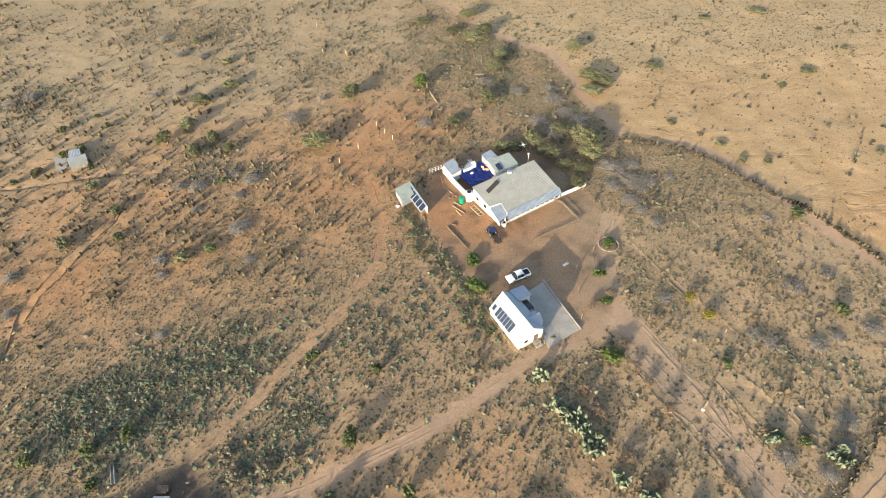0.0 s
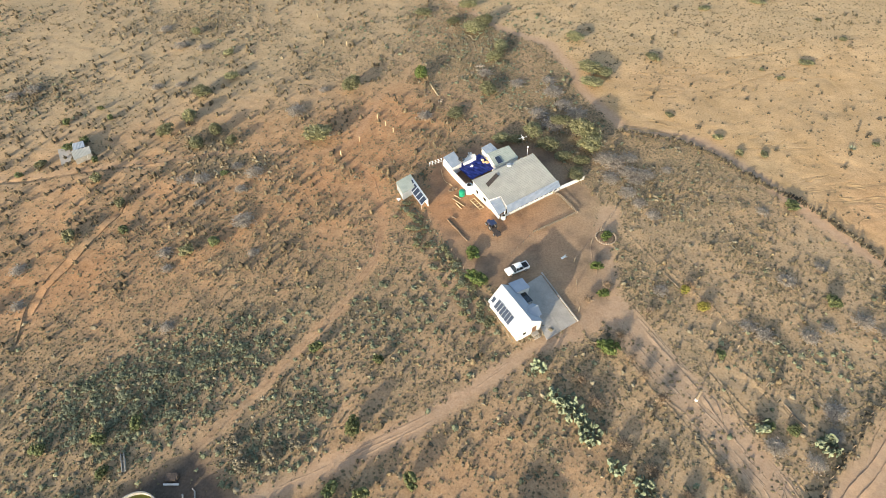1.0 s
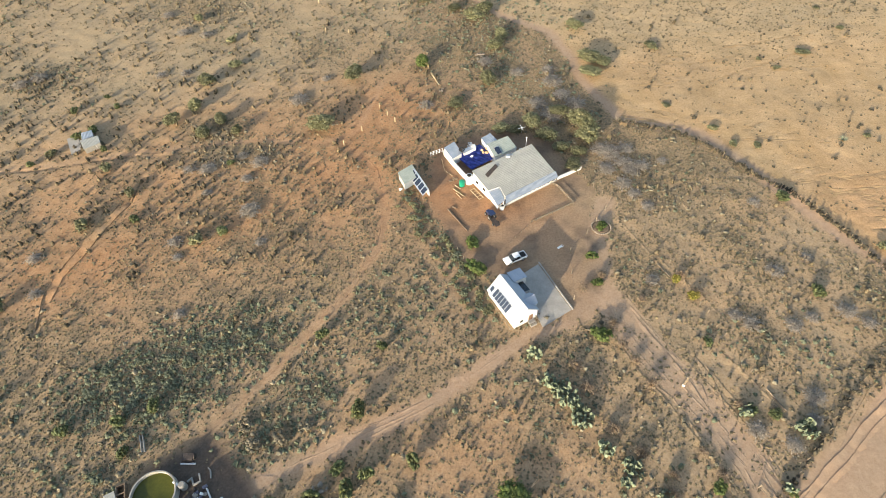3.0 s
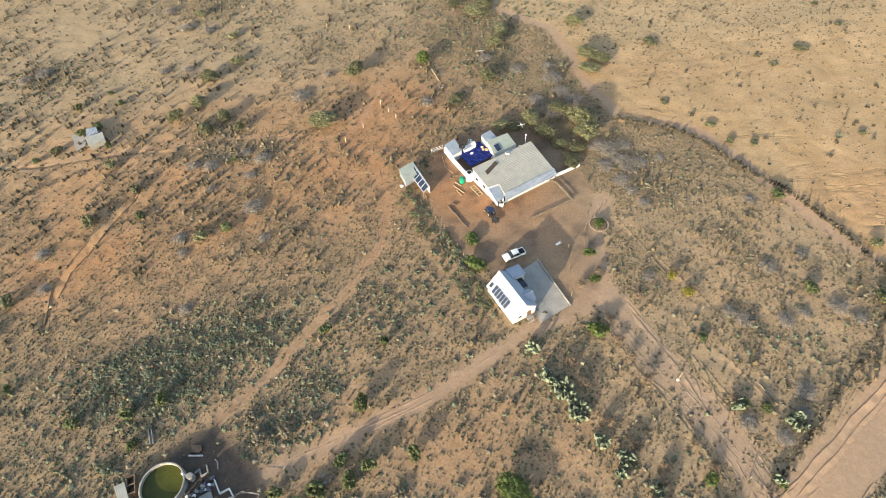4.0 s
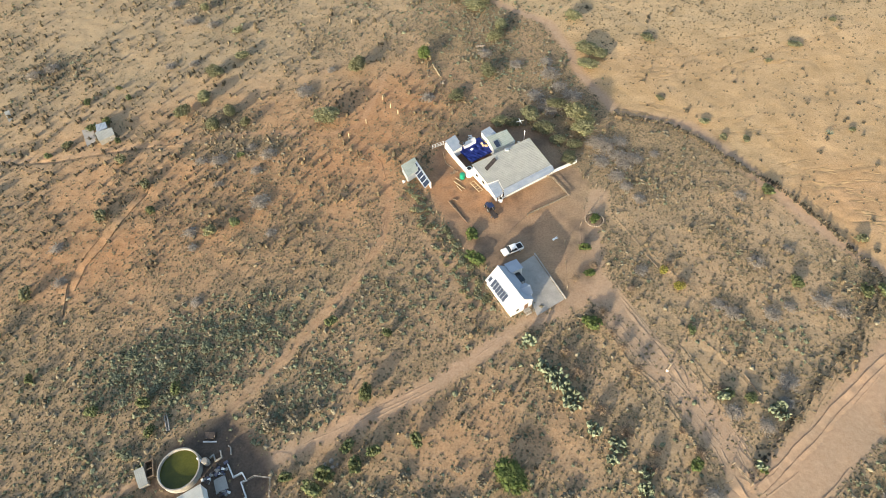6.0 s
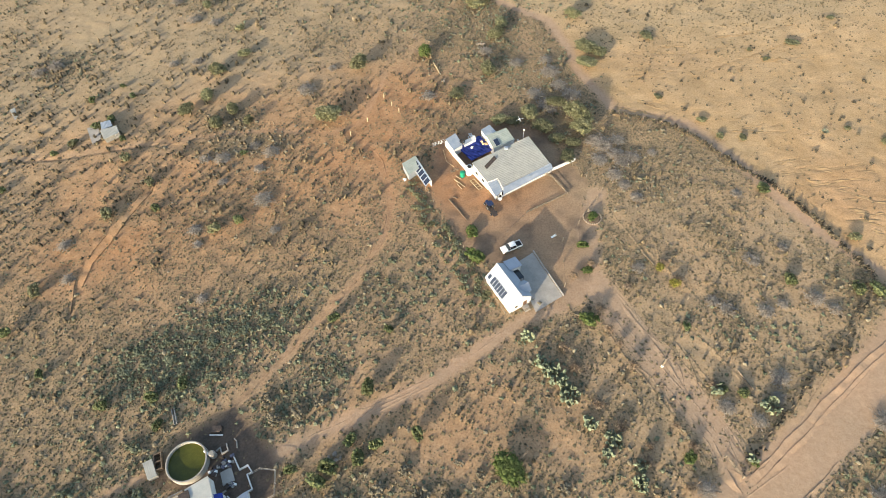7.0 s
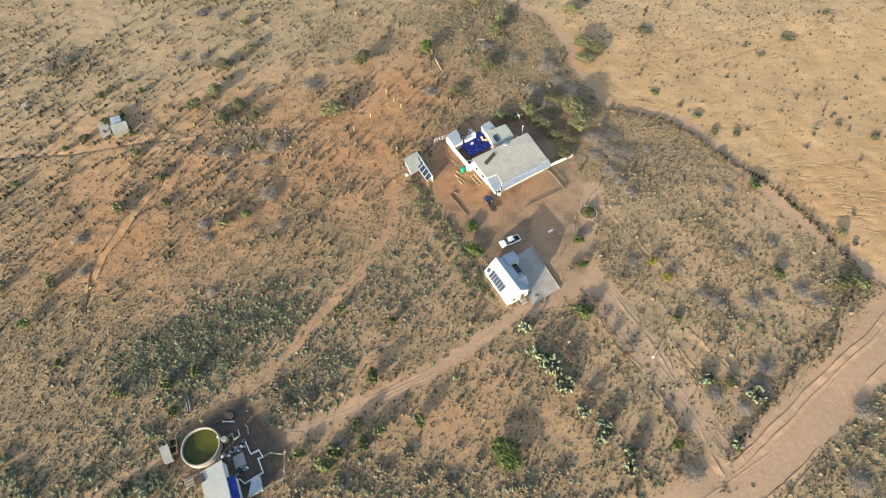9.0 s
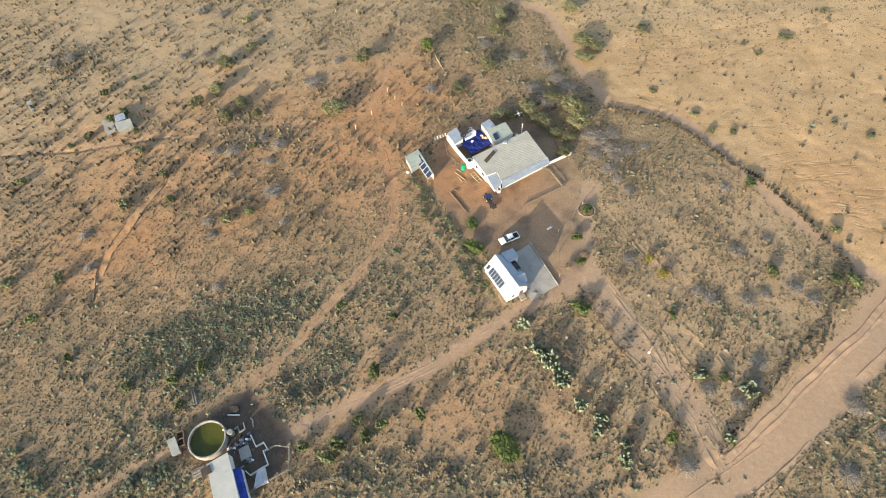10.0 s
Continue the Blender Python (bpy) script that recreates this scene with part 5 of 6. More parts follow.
def heap(name, at, size, count, mat, label, category, seed, z=0.0):
    """A heap of broken lumps."""
    r = random.Random(seed)
    t = thing(name, (*at, z), label, category)
    for i in range(count):
        bm = bmesh.new()
        bmesh.ops.create_icosphere(bm, subdivisions=2, radius=1)
        s = Vector((r.uniform(0.2, 0.5), r.uniform(0.15, 0.4), r.uniform(0.12, 0.3))) * size
        for v in bm.verts:
            k = 1 + 0.35 * noise.noise(v.co * 1.7 + Vector((seed, i, 0)))
            v.co = Vector((v.co.x * s.x, v.co.y * s.y, v.co.z * s.z)) * k
        bmesh.ops.transform(bm, matrix=pose(r.gauss(0, 0.45) * size, r.gauss(0, 0.45) * size, s.z * 0.6, 0, 0, r.uniform(0, 180)), verts=bm.verts)
        part("lump", bm, mat, t)
    return t


heap("canvas_heap", (8.0, 113.9), 1.3, 7, RUBBISH, "heap of tan canvas sacks in the courtyard", "sacks", 3, 1.1)
heap("cushion_heap", (4.6, 112.0), 0.7, 6, WHITE_PLASTIC, "pale bags lying on the blue tarpaulin", "bags", 21, 1.15)
heap("scrap_heap", (4.1, 117.7), 0.8, 9, WHITE_PLASTIC, "heap of pale scrap behind the outbuilding", "scrap", 5)
heap("scrap_heap", (-12.5, 102.3), 0.7, 7, WHITE_PLASTIC, "pale scrap lying beside the shed", "scrap", 6)
heap("firewood_heap", (-0.2, 105.0), 1.1, 9, LOG, "heap of brown firewood beside the courtyard wall", "firewood", 7)
heap("scrap_heap", (-6.6, 135.1), 1.2, 8, ROCK, "scattered grey scrap on the red soil", "scrap", 8)
heap("scrap_heap", (-3.4, 140.6), 0.8, 7, ROCK, "pale scrap beside a felled trunk", "scrap", 15)
heap("stone_heap", (8.2, 158.0), 1.0, 12, ROCK, "pale stones among grey scrub", "stones", 16)


def crate_heap(at, spread, count, label, seed):
    """A litter of small boxes, some on their sides."""
    r = random.Random(seed)
    t = thing("crate_heap", (*at, 0), label, "crates")
    for i in range(count):
        a, b, c = r.uniform(0.15, 0.4), r.uniform(0.12, 0.3), r.uniform(0.1, 0.3)
        bm = box(bmesh.new(), (-a, -b, 0), (a, b, 2 * c), 0.03)
        bmesh.ops.transform(bm, matrix=pose(r.gauss(0, 0.5) * spread, r.gauss(0, 0.42) * spread, 0.02, r.uniform(-8, 8), r.uniform(-8, 8), r.uniform(0, 180)), verts=bm.verts)
        part("crate", bm, r.choice((PLUM, PLUM, IRON, IRON, OLD_CONCRETE, OLD_CONCRETE, WHITE_PLASTIC)), t)
    return t


crate_heap((-42.6, 32.3), 1.5, 26, "litter of purple, grey and white crates in the pump yard", 9)
crate_heap((-44.2, 30.7), 1.1, 16, "litter of grey and purple boxes by the pump house", 10)
crate_heap((-40.6, 28.2), 1.2, 12, "dark and pale boxes beside the concrete slab", 12)
heap("rubble_heap", (-23.0, 32.7), 1.2, 9, ROCK, "heap of pale rubble between green bushes", "rubble", 11)


def log_thing(a, b, r, label, mat=LOG):
    t = thing("log", (*a, 0), label, "log")
    d = Vector((b[0] - a[0], b[1] - a[1], 0))
    bm = bmesh.new()
    n = 8
    side = Vector((-d.y, d.x, 0)).normalized()
    pts = [d * i / n + side * 0.04 * math.sin(i * 1.9) + Vector((0, 0, r * 0.9)) for i in range(n + 1)]
    rings = [[bm.verts.new(p + (side * math.cos(k * math.tau / 9) + Vector((0, 0, 1)) * math.sin(k * math.tau / 9)) * r * (1 - 0.03 * i) * (1 + 0.1 * math.sin(k * 2.3 + i))) for k in range(9)] for i, p in enumerate(pts)]
    for p, q in zip(rings, rings[1:]):
        for k in range(9):
            bm.faces.new((p[k], p[(k + 1) % 9], q[(k + 1) % 9], q[k]))
    bm.faces.new(rings[0])
    bm.faces.new(rings[-1])
    bmesh.ops.recalc_face_normals(bm, faces=bm.faces)
    part("trunk", bm, mat, t)
    return t


log_thing((-6.1, 149.2), (-3.9, 143.4), 0.22, "pale felled trunk lying by the leafy tree", PALE_TIMBER)
log_thing((-1.5, 95.3), (2.8, 88.7), 0.17, "long felled trunk lying on the red yard")
log_thing((-0.5, 96.1), (0.5, 95.6), 0.18, "short cut log lying on the yard")
log_thing((-1.0, 95.2), (2.2, 90.3), 0.12, "thin felled trunk beside the long trunk")
log_thing((0.2, 103.2), (1.6, 101.9), 0.1, "pale timber plank lying beside the green tank", PALE_TIMBER)
log_thing((-0.2, 102.0), (2.4, 99.4), 0.12, "long pale timber beam beside the green tank", PALE_TIMBER)
log_thing((0.5, 100.5), (1.7, 98.7), 0.1, "short pale timber beam near the farmhouse", PALE_TIMBER)
log_thing((-3.0, 112.4), (-2.2, 108.3), 0.08, "thin pale pole lying behind the courtyard wall", PALE_TIMBER)
log_thing((-2.2, 108.3), (-0.2, 106.3), 0.08, "thin bent pole lying behind the courtyard wall", PALE_TIMBER)
frame_t = thing("timber_frame", (5.3, 100.2, 0), "pale yellow timber frame lying by the farmhouse", "frame", turn=-56)
for y in (-0.55, 0.55):
    part("rail", boxes(((-1.9, y - 0.07, 0.02), (1.9, y + 0.07, 0.16)), bevel=0.01), PALE_TIMBER, frame_t)
for i in range(5):
    part("rung", boxes(((-1.86 + i * 0.9, -0.48, 0.03), (-1.74 + i * 0.9, 0.48, 0.14)), bevel=0.01), PALE_TIMBER, frame_t)
gate = thing("cattle_gate", (-4.2, 114.5, 0), "white welded gate beside the outbuilding", "gate", turn=27)
for z in (0.25, 0.7, 1.2):
    part("bar", rod((-1.7, 0, z), (1.6, 0, z), 0.035, sides=6), WHITE, gate)
for i in range(5):
    part("upright", rod((-1.7 + i * 0.82, 0, -0.1), (-1.7 + i * 0.82, 0, 1.3), 0.05, sides=6), WHITE, gate)

aerial = thing("radio_aerial", (17.5, 122.0, 0), "white crossed aerial on a short mast", "aerial")
part("mast", rod((0, 0, -0.2), (0, 0, 1.6), 0.04, sides=8), ALLOY, aerial)
for k in [20, 105]:
    bm = boxes(((-1.1, -0.06, 1.6), (1.1, 0.06, 1.68)), bevel=0.01)
    bmesh.ops.transform(bm, matrix=Matrix.Rotation(radians(k), 4, "Z") @ Matrix.Translation((0, 0, 0.09 * (k > 90))), verts=bm.verts)
    part("blade", bm, WHITE, aerial)
part("hub", boxes(((-0.2, -0.2, 1.58), (0.2, 0.2, 1.9)), bevel=0.06), WHITE, aerial)
vent = thing("vent_pipe", (18.0, 115.3, 0), "white vent pipe with a round cowl", "pipe")
part("shaft", rod((0, 0, -0.1), (0, 0, 3.9), 0.06), WHITE, vent)
bm = bmesh.new()
bmesh.ops.create_uvsphere(bm, u_segments=14, v_segments=8, radius=0.22, matrix=Matrix.Translation((0, 0, 4.05)))
part("cowl", bm, WHITE, vent)
geyser = thing("gas_cylinder", (16.6, 114.4, 0), "white gas cylinder behind the farmhouse", "cylinder")
bm = rod((0, 0, 0), (0, 0, 1.3), 0.32, 0.32, 18)
tube(bm, (0, 0, 1.3), (0, 0, 1.5), 0.32, 0.12, 18)
part("body", bm, WHITE, geyser)
part("valve", rod((0, 0, 1.502), (0, 0, 1.62), 0.06), IRON, geyser)
chair = thing("white_chair", (22.9, 83.7, 0), "white plastic chair lying on the bare yard", "chair", turn=35)
part("seat", boxes(((-0.25, -0.25, 0.2), (0.25, 0.25, 0.26)), bevel=0.02), WHITE_PLASTIC, chair)
part("backrest", boxes(((-0.9, -0.25, 0.18), (-0.25, 0.25, 0.26)), bevel=0.02), WHITE_PLASTIC, chair)
for y in (-0.22, 0.18):
    for z in (0.0, 0.28):
        part("leg", boxes(((0.22, y, z), (0.62, y + 0.05, z + 0.06))), WHITE_PLASTIC, chair)

# round flower bed edged with stones
bed = thing("flower_bed", (32.5, 89.1, 0), "round raised flower bed edged with stones", "flower bed")
for k in range(26):
    a = k * math.tau / 26
    bm = bmesh.new()
    bmesh.ops.create_icosphere(bm, subdivisions=1, radius=0.2)
    for v in bm.verts:
        v.co *= 1 + 0.3 * noise.noise(v.co * 4 + Vector((k, 0, 0)))
    bmesh.ops.transform(bm, matrix=Matrix.Translation((2.1 * math.cos(a), 2.1 * math.sin(a), 0.18)), verts=bm.verts)
    part("stone", bm, ROCK, bed)
bm = bmesh.new()
bmesh.ops.create_cone(bm, cap_ends=True, segments=28, radius1=2.0, radius2=1.6, depth=0.35, matrix=Matrix.Translation((0, 0, 0.1)))
part("soil_mound", bm, LOG, bed)


# ---- poles, posts and fences ----
def utility_pole(at, height, label):
    t = thing("utility_pole", (*at, 0), label, "pole")
    part("shaft", rod((0, 0, -0.5), (0, 0, height), 0.22, 0.17, 10), TIMBER, t)
    part("collar", rod((0, 0, -0.1), (0, 0, 0.32), 0.3, 0.25, 12), WHITE, t, "white-painted pole foot")
    return t


pole = utility_pole((41.0, 51.0), 3.0, "dark wooden pole with a white-painted foot")
part("crossarm", boxes(((-0.5, -0.06, 3.0), (0.5, 0.06, 3.1))), TIMBER, pole)


def post_row(name, line, gap, height, label, group, r=0.07, mat=TIMBER, wires=2):
    """Fence posts at even steps along a line, each leaning a little, with thin wire between."""
    x0, y0 = line[0]
    t = thing(name, (x0, y0, 0), label, "fence", group)
    heads = []
    for (ax, ay), (bx, by) in zip(line, line[1:]):
        n = max(1, round(math.hypot(bx - ax, by - ay) / gap))
        for i in range(n):
            x, y = ax + (bx - ax) * (i + random.uniform(-0.15, 0.15)) / n - x0, ay + (by - ay) * (i + random.uniform(-0.15, 0.15)) / n - y0
            h = height * random.uniform(0.85, 1.1)
            part("post", rod((x, y, -0.3), (x + random.uniform(-0.08, 0.08), y + random.uniform(-0.08, 0.08), h), r, r * 0.85, 6), mat, t)
            heads.append((x, y, h))
    for k in range(wires):
        for p, q in zip(heads, heads[1:]):
            part("wire", rod((p[0], p[1], p[2] * (0.92 - 0.4 * k)), (q[0], q[1], q[2] * (0.92 - 0.4 * k)), 0.008, 0.008, 3), IRON, t)
    return t


post_row("river_fence", [(42.8, 126.5), (55.8, 121.7), (63.1, 116.3), (70.8, 105.7), (77.8, 99.0), (83.6, 89.6), (88.2, 78.6), (91.4, 72.6)], 2.4, 1.2, "weathered post fence along the sandy track", "wire fences")
post_row("paddock_fence", [(91.4, 72.6), (80.3, 57.8), (69.0, 47.9), (57.5, 37.2), (50.6, 30.3)], 2.8, 1.2, "weathered post fence along the dirt road", "wire fences")
post_row("paddock_fence", [(47.6, 30.0), (38.1, 27.1), (24.3, 21.8), (11.0, 17.0)], 2.8, 1.2, "weathered post fence below the cactus row", "wire fences")
post_row("paddock_fence", [(29.9, 106.4), (39.0, 93.2), (45.1, 79.1), (51.2, 60.8), (57.4, 42.8)], 2.8, 1.2, "weathered post fence beside the drive", "wire fences")
post_row("yard_fence", [(-6.7, 97.7), (-4.2, 91.7), (-0.7, 85.6), (3.0, 78.0), (4.9, 73.4)], 3.2, 1.0, "weathered post fence round the farmhouse yard", "wire fences")
rail_fence("yard_rail", [(27.5, 96.7), (22.3, 93.7), (17.1, 90.8)], 0.7, "low weathered rail fence between the two yards", gap=1.6, thick=0.1)
post_row("yard_fence", [(16.1, 89.7), (13.4, 86.4), (10.7, 83.1)], 2.4, 0.6, "short posts between the two yards", "wire fences", 0.07)
rail_fence("yard_rail", [(22.9, 103.0), (24.4, 102.2), (27.2, 97.0)], 0.7, "low weathered rail fence below the verandah", gap=1.4, thick=0.1)
post_row("yard_fence", [(23.8, 70.5), (24.8, 81.8), (29.3, 87.7), (36.8, 98.7)], 5.0, 1.7, "leaning posts round the flower bed", "wire fences", 0.1)
post_row("veld_fence", [(53.5, 94.3), (59.7, 83.4), (65.4, 77.1), (76.2, 65.7)], 3.0, 0.9, "old low post fence across the veld", "wire fences")
for x, y in ((-20.0, 133.9), (-17.6, 130.4), (-15.4, 127.6), (-23.9, 124.2), (-28.0, 118.7), (-39.7, 172.9), (-32.4, 171.8), (-44.3, 190.7)):
    t = thing("gate_post", (x, y, 0), "single weathered post standing on the red soil", "post", "single posts")
    part("shaft", rod((0, 0, -0.3), (0.05, 0.03, 1.4), 0.16, 0.13, 8), PALE_TIMBER, t)
t = thing("gate_post", (50.5, 29.4, 0), "pale timber gate standing open by the road", "gate", turn=120)
for z in (0.3, 0.75, 1.15):
    part("bar", rod((0, 0, z), (4.2, 0, z), 0.05, sides=6), TIMBER, t)
for x in (0, 4.2):
    part("upright", rod((x, 0, -0.3), (x, 0, 1.35), 0.11, sides=8), TIMBER, t)
t = thing("water_trough", (-54.6, 41.0, 0), "narrow pale concrete trough among the bushes", "trough", turn=-66)
part("basin", boxes(((-1.6, -0.3, -0.1), (1.6, -0.18, 0.5)), ((-1.6, 0.18, -0.1), (1.6, 0.3, 0.5)), ((-1.6, -0.18, -0.1), (1.6, 0.18, 0.15))), OLD_CONCRETE, t)
t = thing("pump_engine", (-45.7, 38.5, 0), "dark diesel pump engine in the yard", "pump")
part("block", boxes(((-0.9, -0.7, 0.0), (0.9, 0.6, 0.85)), bevel=0.06), IRON, t)
part("flywheel", rod((0.95, 0, 0.55), (1.1, 0, 0.55), 0.5, 0.5, 20), IRON, t)
part("beam", boxes(((-1.2, -1.2, 0.0), (1.3, -0.95, 0.25))), WHITE, t)
log_thing((44.4, 75.2), (42.5, 78.7), 0.12, "pale pole lying along the fence", TIMBER)
log_thing((55.5, 50.0), (57.5, 45.8), 0.14, "pale pole lying beside the fence", TIMBER)

planks = thing("plank_stack", (-50.2, 26.1, 0), "stack of pale planks leaning by the pump house", "planks", turn=28)
for i in range(7):
    part("plank", boxes(((-1.3 + 0.1 * (i % 3), -1.0 + i * 0.28, 0.0), (1.3 + 0.12 * (i % 2), -0.78 + i * 0.28, 0.3 + 0.05 * (i % 3))), bevel=0.01), TIMBER if i % 2 else OLD_CONCRETE, planks)
cover = thing("roof_hatch", (-47.5, 25.7, 3.125), "grey sheet hatch lying on the pump house roof", "hatch", turn=30)
part("hatch_lid", boxes(((-0.9, -0.8, 0.0), (0.9, 0.8, 0.14)), bevel=0.03), IRON, cover)


# ---- shrubs and trees ----
def crown_mesh(name, seed, width, height, low, clumps, blades, size, solid):
    """A crown of leaf clumps with gaps: width and height of the crown, low: where it begins."""
    r = np.random.default_rng(seed)
    way = r.normal(size=(clumps, 3))
    way /= np.linalg.norm(way, axis=1)[:, None]
    d = 0.3 + 0.62 * r.random(clumps) ** 0.6
    c = way * d[:, None]
    lop = 1 + 0.25 * np.sin(np.arctan2(c[:, 1], c[:, 0]) * 2 + seed)
    c = c * np.stack([lop * width * 0.42, lop * width * 0.42, np.full(clumps, (height - low) * 0.42)], 1) + np.array([0, 0, (height + low) / 2])
    rad = width * (0.06 + 0.08 * r.random(clumps))
    v, f = leaves(r, c, rad, int(blades * 0.5), size, 0.8)
    loose = np.concatenate([c * np.array([1.04, 1.04, 1.0]), c * np.array([0.8, 0.8, 0.95])])
    v2, f2 = leaves(r, loose, np.full(len(loose), width * 0.16), blades - int(blades * 0.5), size, 0.7)
    f = np.concatenate([f, f2 + len(v)])
    v = np.concatenate([v, v2])
    # the dense twiggy hearts of the larger clumps
    heart = np.array([(0, 0, 1), *[(0.89 * math.cos(a), 0.89 * math.sin(a), 0.45) for a in np.arange(5) * math.tau / 5], *[(0.89 * math.cos(a), 0.89 * math.sin(a), -0.45) for a in (np.arange(5) + 0.5) * math.tau / 5], (0, 0, -1)])
    tris = np.array([(0, 1 + i, 1 + (i + 1) % 5) for i in range(5)] + [(1 + i, 6 + i, 1 + (i + 1) % 5) for i in range(5)] + [(6 + i, 6 + (i + 1) % 5, 1 + (i + 1) % 5) for i in range(5)] + [(11, 6 + (i + 1) % 5, 6 + i) for i in range(5)])
    big = np.argsort(-rad)[:max(10, int(clumps * 0.6))]
    core = (heart[None] * (1 + 0.3 * r.normal(size=(len(big), 12, 1))) * rad[big][:, None, None] * solid + c[big][:, None, :]).reshape(-1, 3)
    at = (tris[None] + (np.arange(len(big)) * 12)[:, None, None]).reshape(-1, 3) + len(v)
    faces = np.concatenate([f[:, :3], f[:, [0, 2, 3]], at])
    return fast_mesh(name, np.concatenate([v, core]), faces)


def stems_mesh(seed, spread, height, r0, forks):
    """A tapered trunk that forks into limbs."""
    r = random.Random(seed)
    bm = bmesh.new()
    fork = height * 0.3
    tube(bm, (0, 0, -0.25), (0.05, 0.02, fork), r0, r0 * 0.8, 7)
    for i in range(forks):
        a = i * math.tau / forks + r.uniform(-0.4, 0.4)
        p = Vector((0.05, 0.02, fork * r.uniform(0.75, 1.0)))
        q = Vector((math.cos(a) * spread * r.uniform(0.3, 0.5), math.sin(a) * spread * r.uniform(0.3, 0.5), height * r.uniform(0.55, 0.75)))
        tube(bm, p, q, r0 * 0.55, r0 * 0.3, 6)
        for k in range(2):
            b = a + r.uniform(-0.7, 0.7)
            e = q + Vector((math.cos(b) * spread * 0.35, math.sin(b) * spread * 0.35, height * r.uniform(0.1, 0.25)))
            tube(bm, q, e, r0 * 0.28, r0 * 0.1, 5)
    me = bpy.data.meshes.new("trunk")
    bm.to_mesh(me)
    bm.free()
    return me


def twig_mesh(seed, width, height, low, count, thick, scraps=6):
    """A leafless crown of thin crossing twigs."""
    r = np.random.default_rng(seed)
    way = r.normal(size=(count, 3))
    way[:, 2] = np.abs(way[:, 2]) * 0.8 + 0.15
    way /= np.linalg.norm(way, axis=1)[:, None]
    start = way * np.array([width * 0.2, width * 0.2, (height - low) * 0.3]) * r.random((count, 1)) + np.array([0, 0, low])
    end = way * np.array([width * 0.55, width * 0.55, (height - low)]) * (0.55 + 0.45 * r.random((count, 1))) + np.array([0, 0, low])
    side = np.cross(end - start, r.normal(size=(count, 3)))
    side /= np.linalg.norm(side, axis=1)[:, None]
    t = thick * (0.5 + r.random((count, 1)))
    over = np.cross(end - start, side)
    over /= np.linalg.norm(over, axis=1)[:, None]
    v = np.stack([start + side * t, start - side * t * 0.5 + over * t * 0.8, start - side * t * 0.5 - over * t * 0.8, end], 1).reshape(-1, 3)
    i = np.arange(count) * 4
    f = np.concatenate([np.stack([i, i + 1, i + 3], 1), np.stack([i + 1, i + 2, i + 3], 1), np.stack([i + 2, i, i + 3], 1)])
    # small dry leaf scraps among the twigs
    at = start + (end - start) * (0.35 + 0.65 * r.random((count, 1)))
    lv, lf = leaves(r, at, np.full(count, width * 0.06), count * scraps, width * 0.028, 1.0)
    f = np.concatenate([f, lf[:, :3] + len(v), lf[:, [0, 2, 3]] + len(v)])
    v = np.concatenate([v, lv])
    return fast_mesh("twig_crown", v, f)


def kind_of(count, width, height, low, clumps, blades, size, trunk, solid=0.8):
    """Several meshes of one kind, to be shared: (crown, stems) pairs for a plant of unit width 1."""
    return [(crown_mesh("crown", 40 + i * 7 + int(width * 10), width, height, low, clumps, blades, size, solid), stems_mesh(i + int(height * 10), width, height, trunk, 4)) for i in range(count)]


BUSH = kind_of(4, 2.0, 1.35, 0.05, 70, 2300, 0.082, 0.05)
SHRUB = kind_of(4, 2.0, 1.1, 0.05, 40, 950, 0.08, 0.04)
TREE = kind_of(3, 6.0, 5.6, 1.0, 200, 6400, 0.2, 0.2, 0.5)
SPARSE = [(twig_mesh(20 + i, 2.0, 1.6, 0.45, 220, 0.024, 2), stems_mesh(60 + i, 2.0, 1.5, 0.05, 5)) for i in range(3)]
THIN = [(twig_mesh(i, 2.0, 1.6, 0.15, 300, 0.022), stems_mesh(90 + i, 2.0, 1.3, 0.04, 4)) for i in range(3)]
plant_rng = random.Random(12)


def plant(name, kind, unit, x, y, width, mat, label, category, group, squash=1.0, crown="crown"):
    me, stem = plant_rng.choice(kind)
    t = thing(name, (x, y, 0), label, category, group, turn=plant_rng.uniform(0, 360))
    s = 1.2 * width / unit
    t.scale = (s, s * plant_rng.uniform(0.88, 1.12), s * 0.6 * squash * plant_rng.uniform(0.9, 1.1))
    if not me.materials or me.materials[0] != mat:
        # a mesh of its own for each leaf colour
        key = me.name.split("@")[0] + "@" + mat.name
        found = bpy.data.meshes.get(key)
        if found is None:
            found = me.copy()
            found.name = key
            found.materials.clear()
            found.materials.append(mat)
        me = found
    c = new(crown, me)
    c.parent = t
    if not stem.materials:
        stem.materials.append(BARK)
    k = new("trunk", stem)
    k.parent = t
    return t


ROUND_BUSHES = [(-106.9, 112.8, 2.1, 1.2), (-103.1, 116.6, 2.9, 1.2), (-86.6, 110.9, 3.1, 1.3), (-104.1, 134.2, 2.3, 1.5), (-93.0, 136.1, 1.9, 1.5), (-97.3, 140.6, 1.7, 1.5), (-68.4, 168.1, 2.9, 1.3), (-55.7, 112.2, 2.1, 1.2), (-85.0, 91.6, 3.3, 1.3), (-73.6, 93.4, 2.4, 1.3), (-77.6, 102.2, 2.8, 1.3),
                (-115.3, 99.9, 2.4, 1.3), (-57.3, 86.6, 2.9, 1.6), (-52.2, 89.3, 2.7, 1.3), (-93.9, 69.6, 3.0, 1.4), (-95.8, 59.1, 2.6, 1.8), (-98.8, 123.1, 2.6, 1.6), (-95.5, 125.6, 2.6, 1.6), (-90.0, 118.2, 1.9, 1.5), (-105.8, 68.5, 3.2, 1.2)]
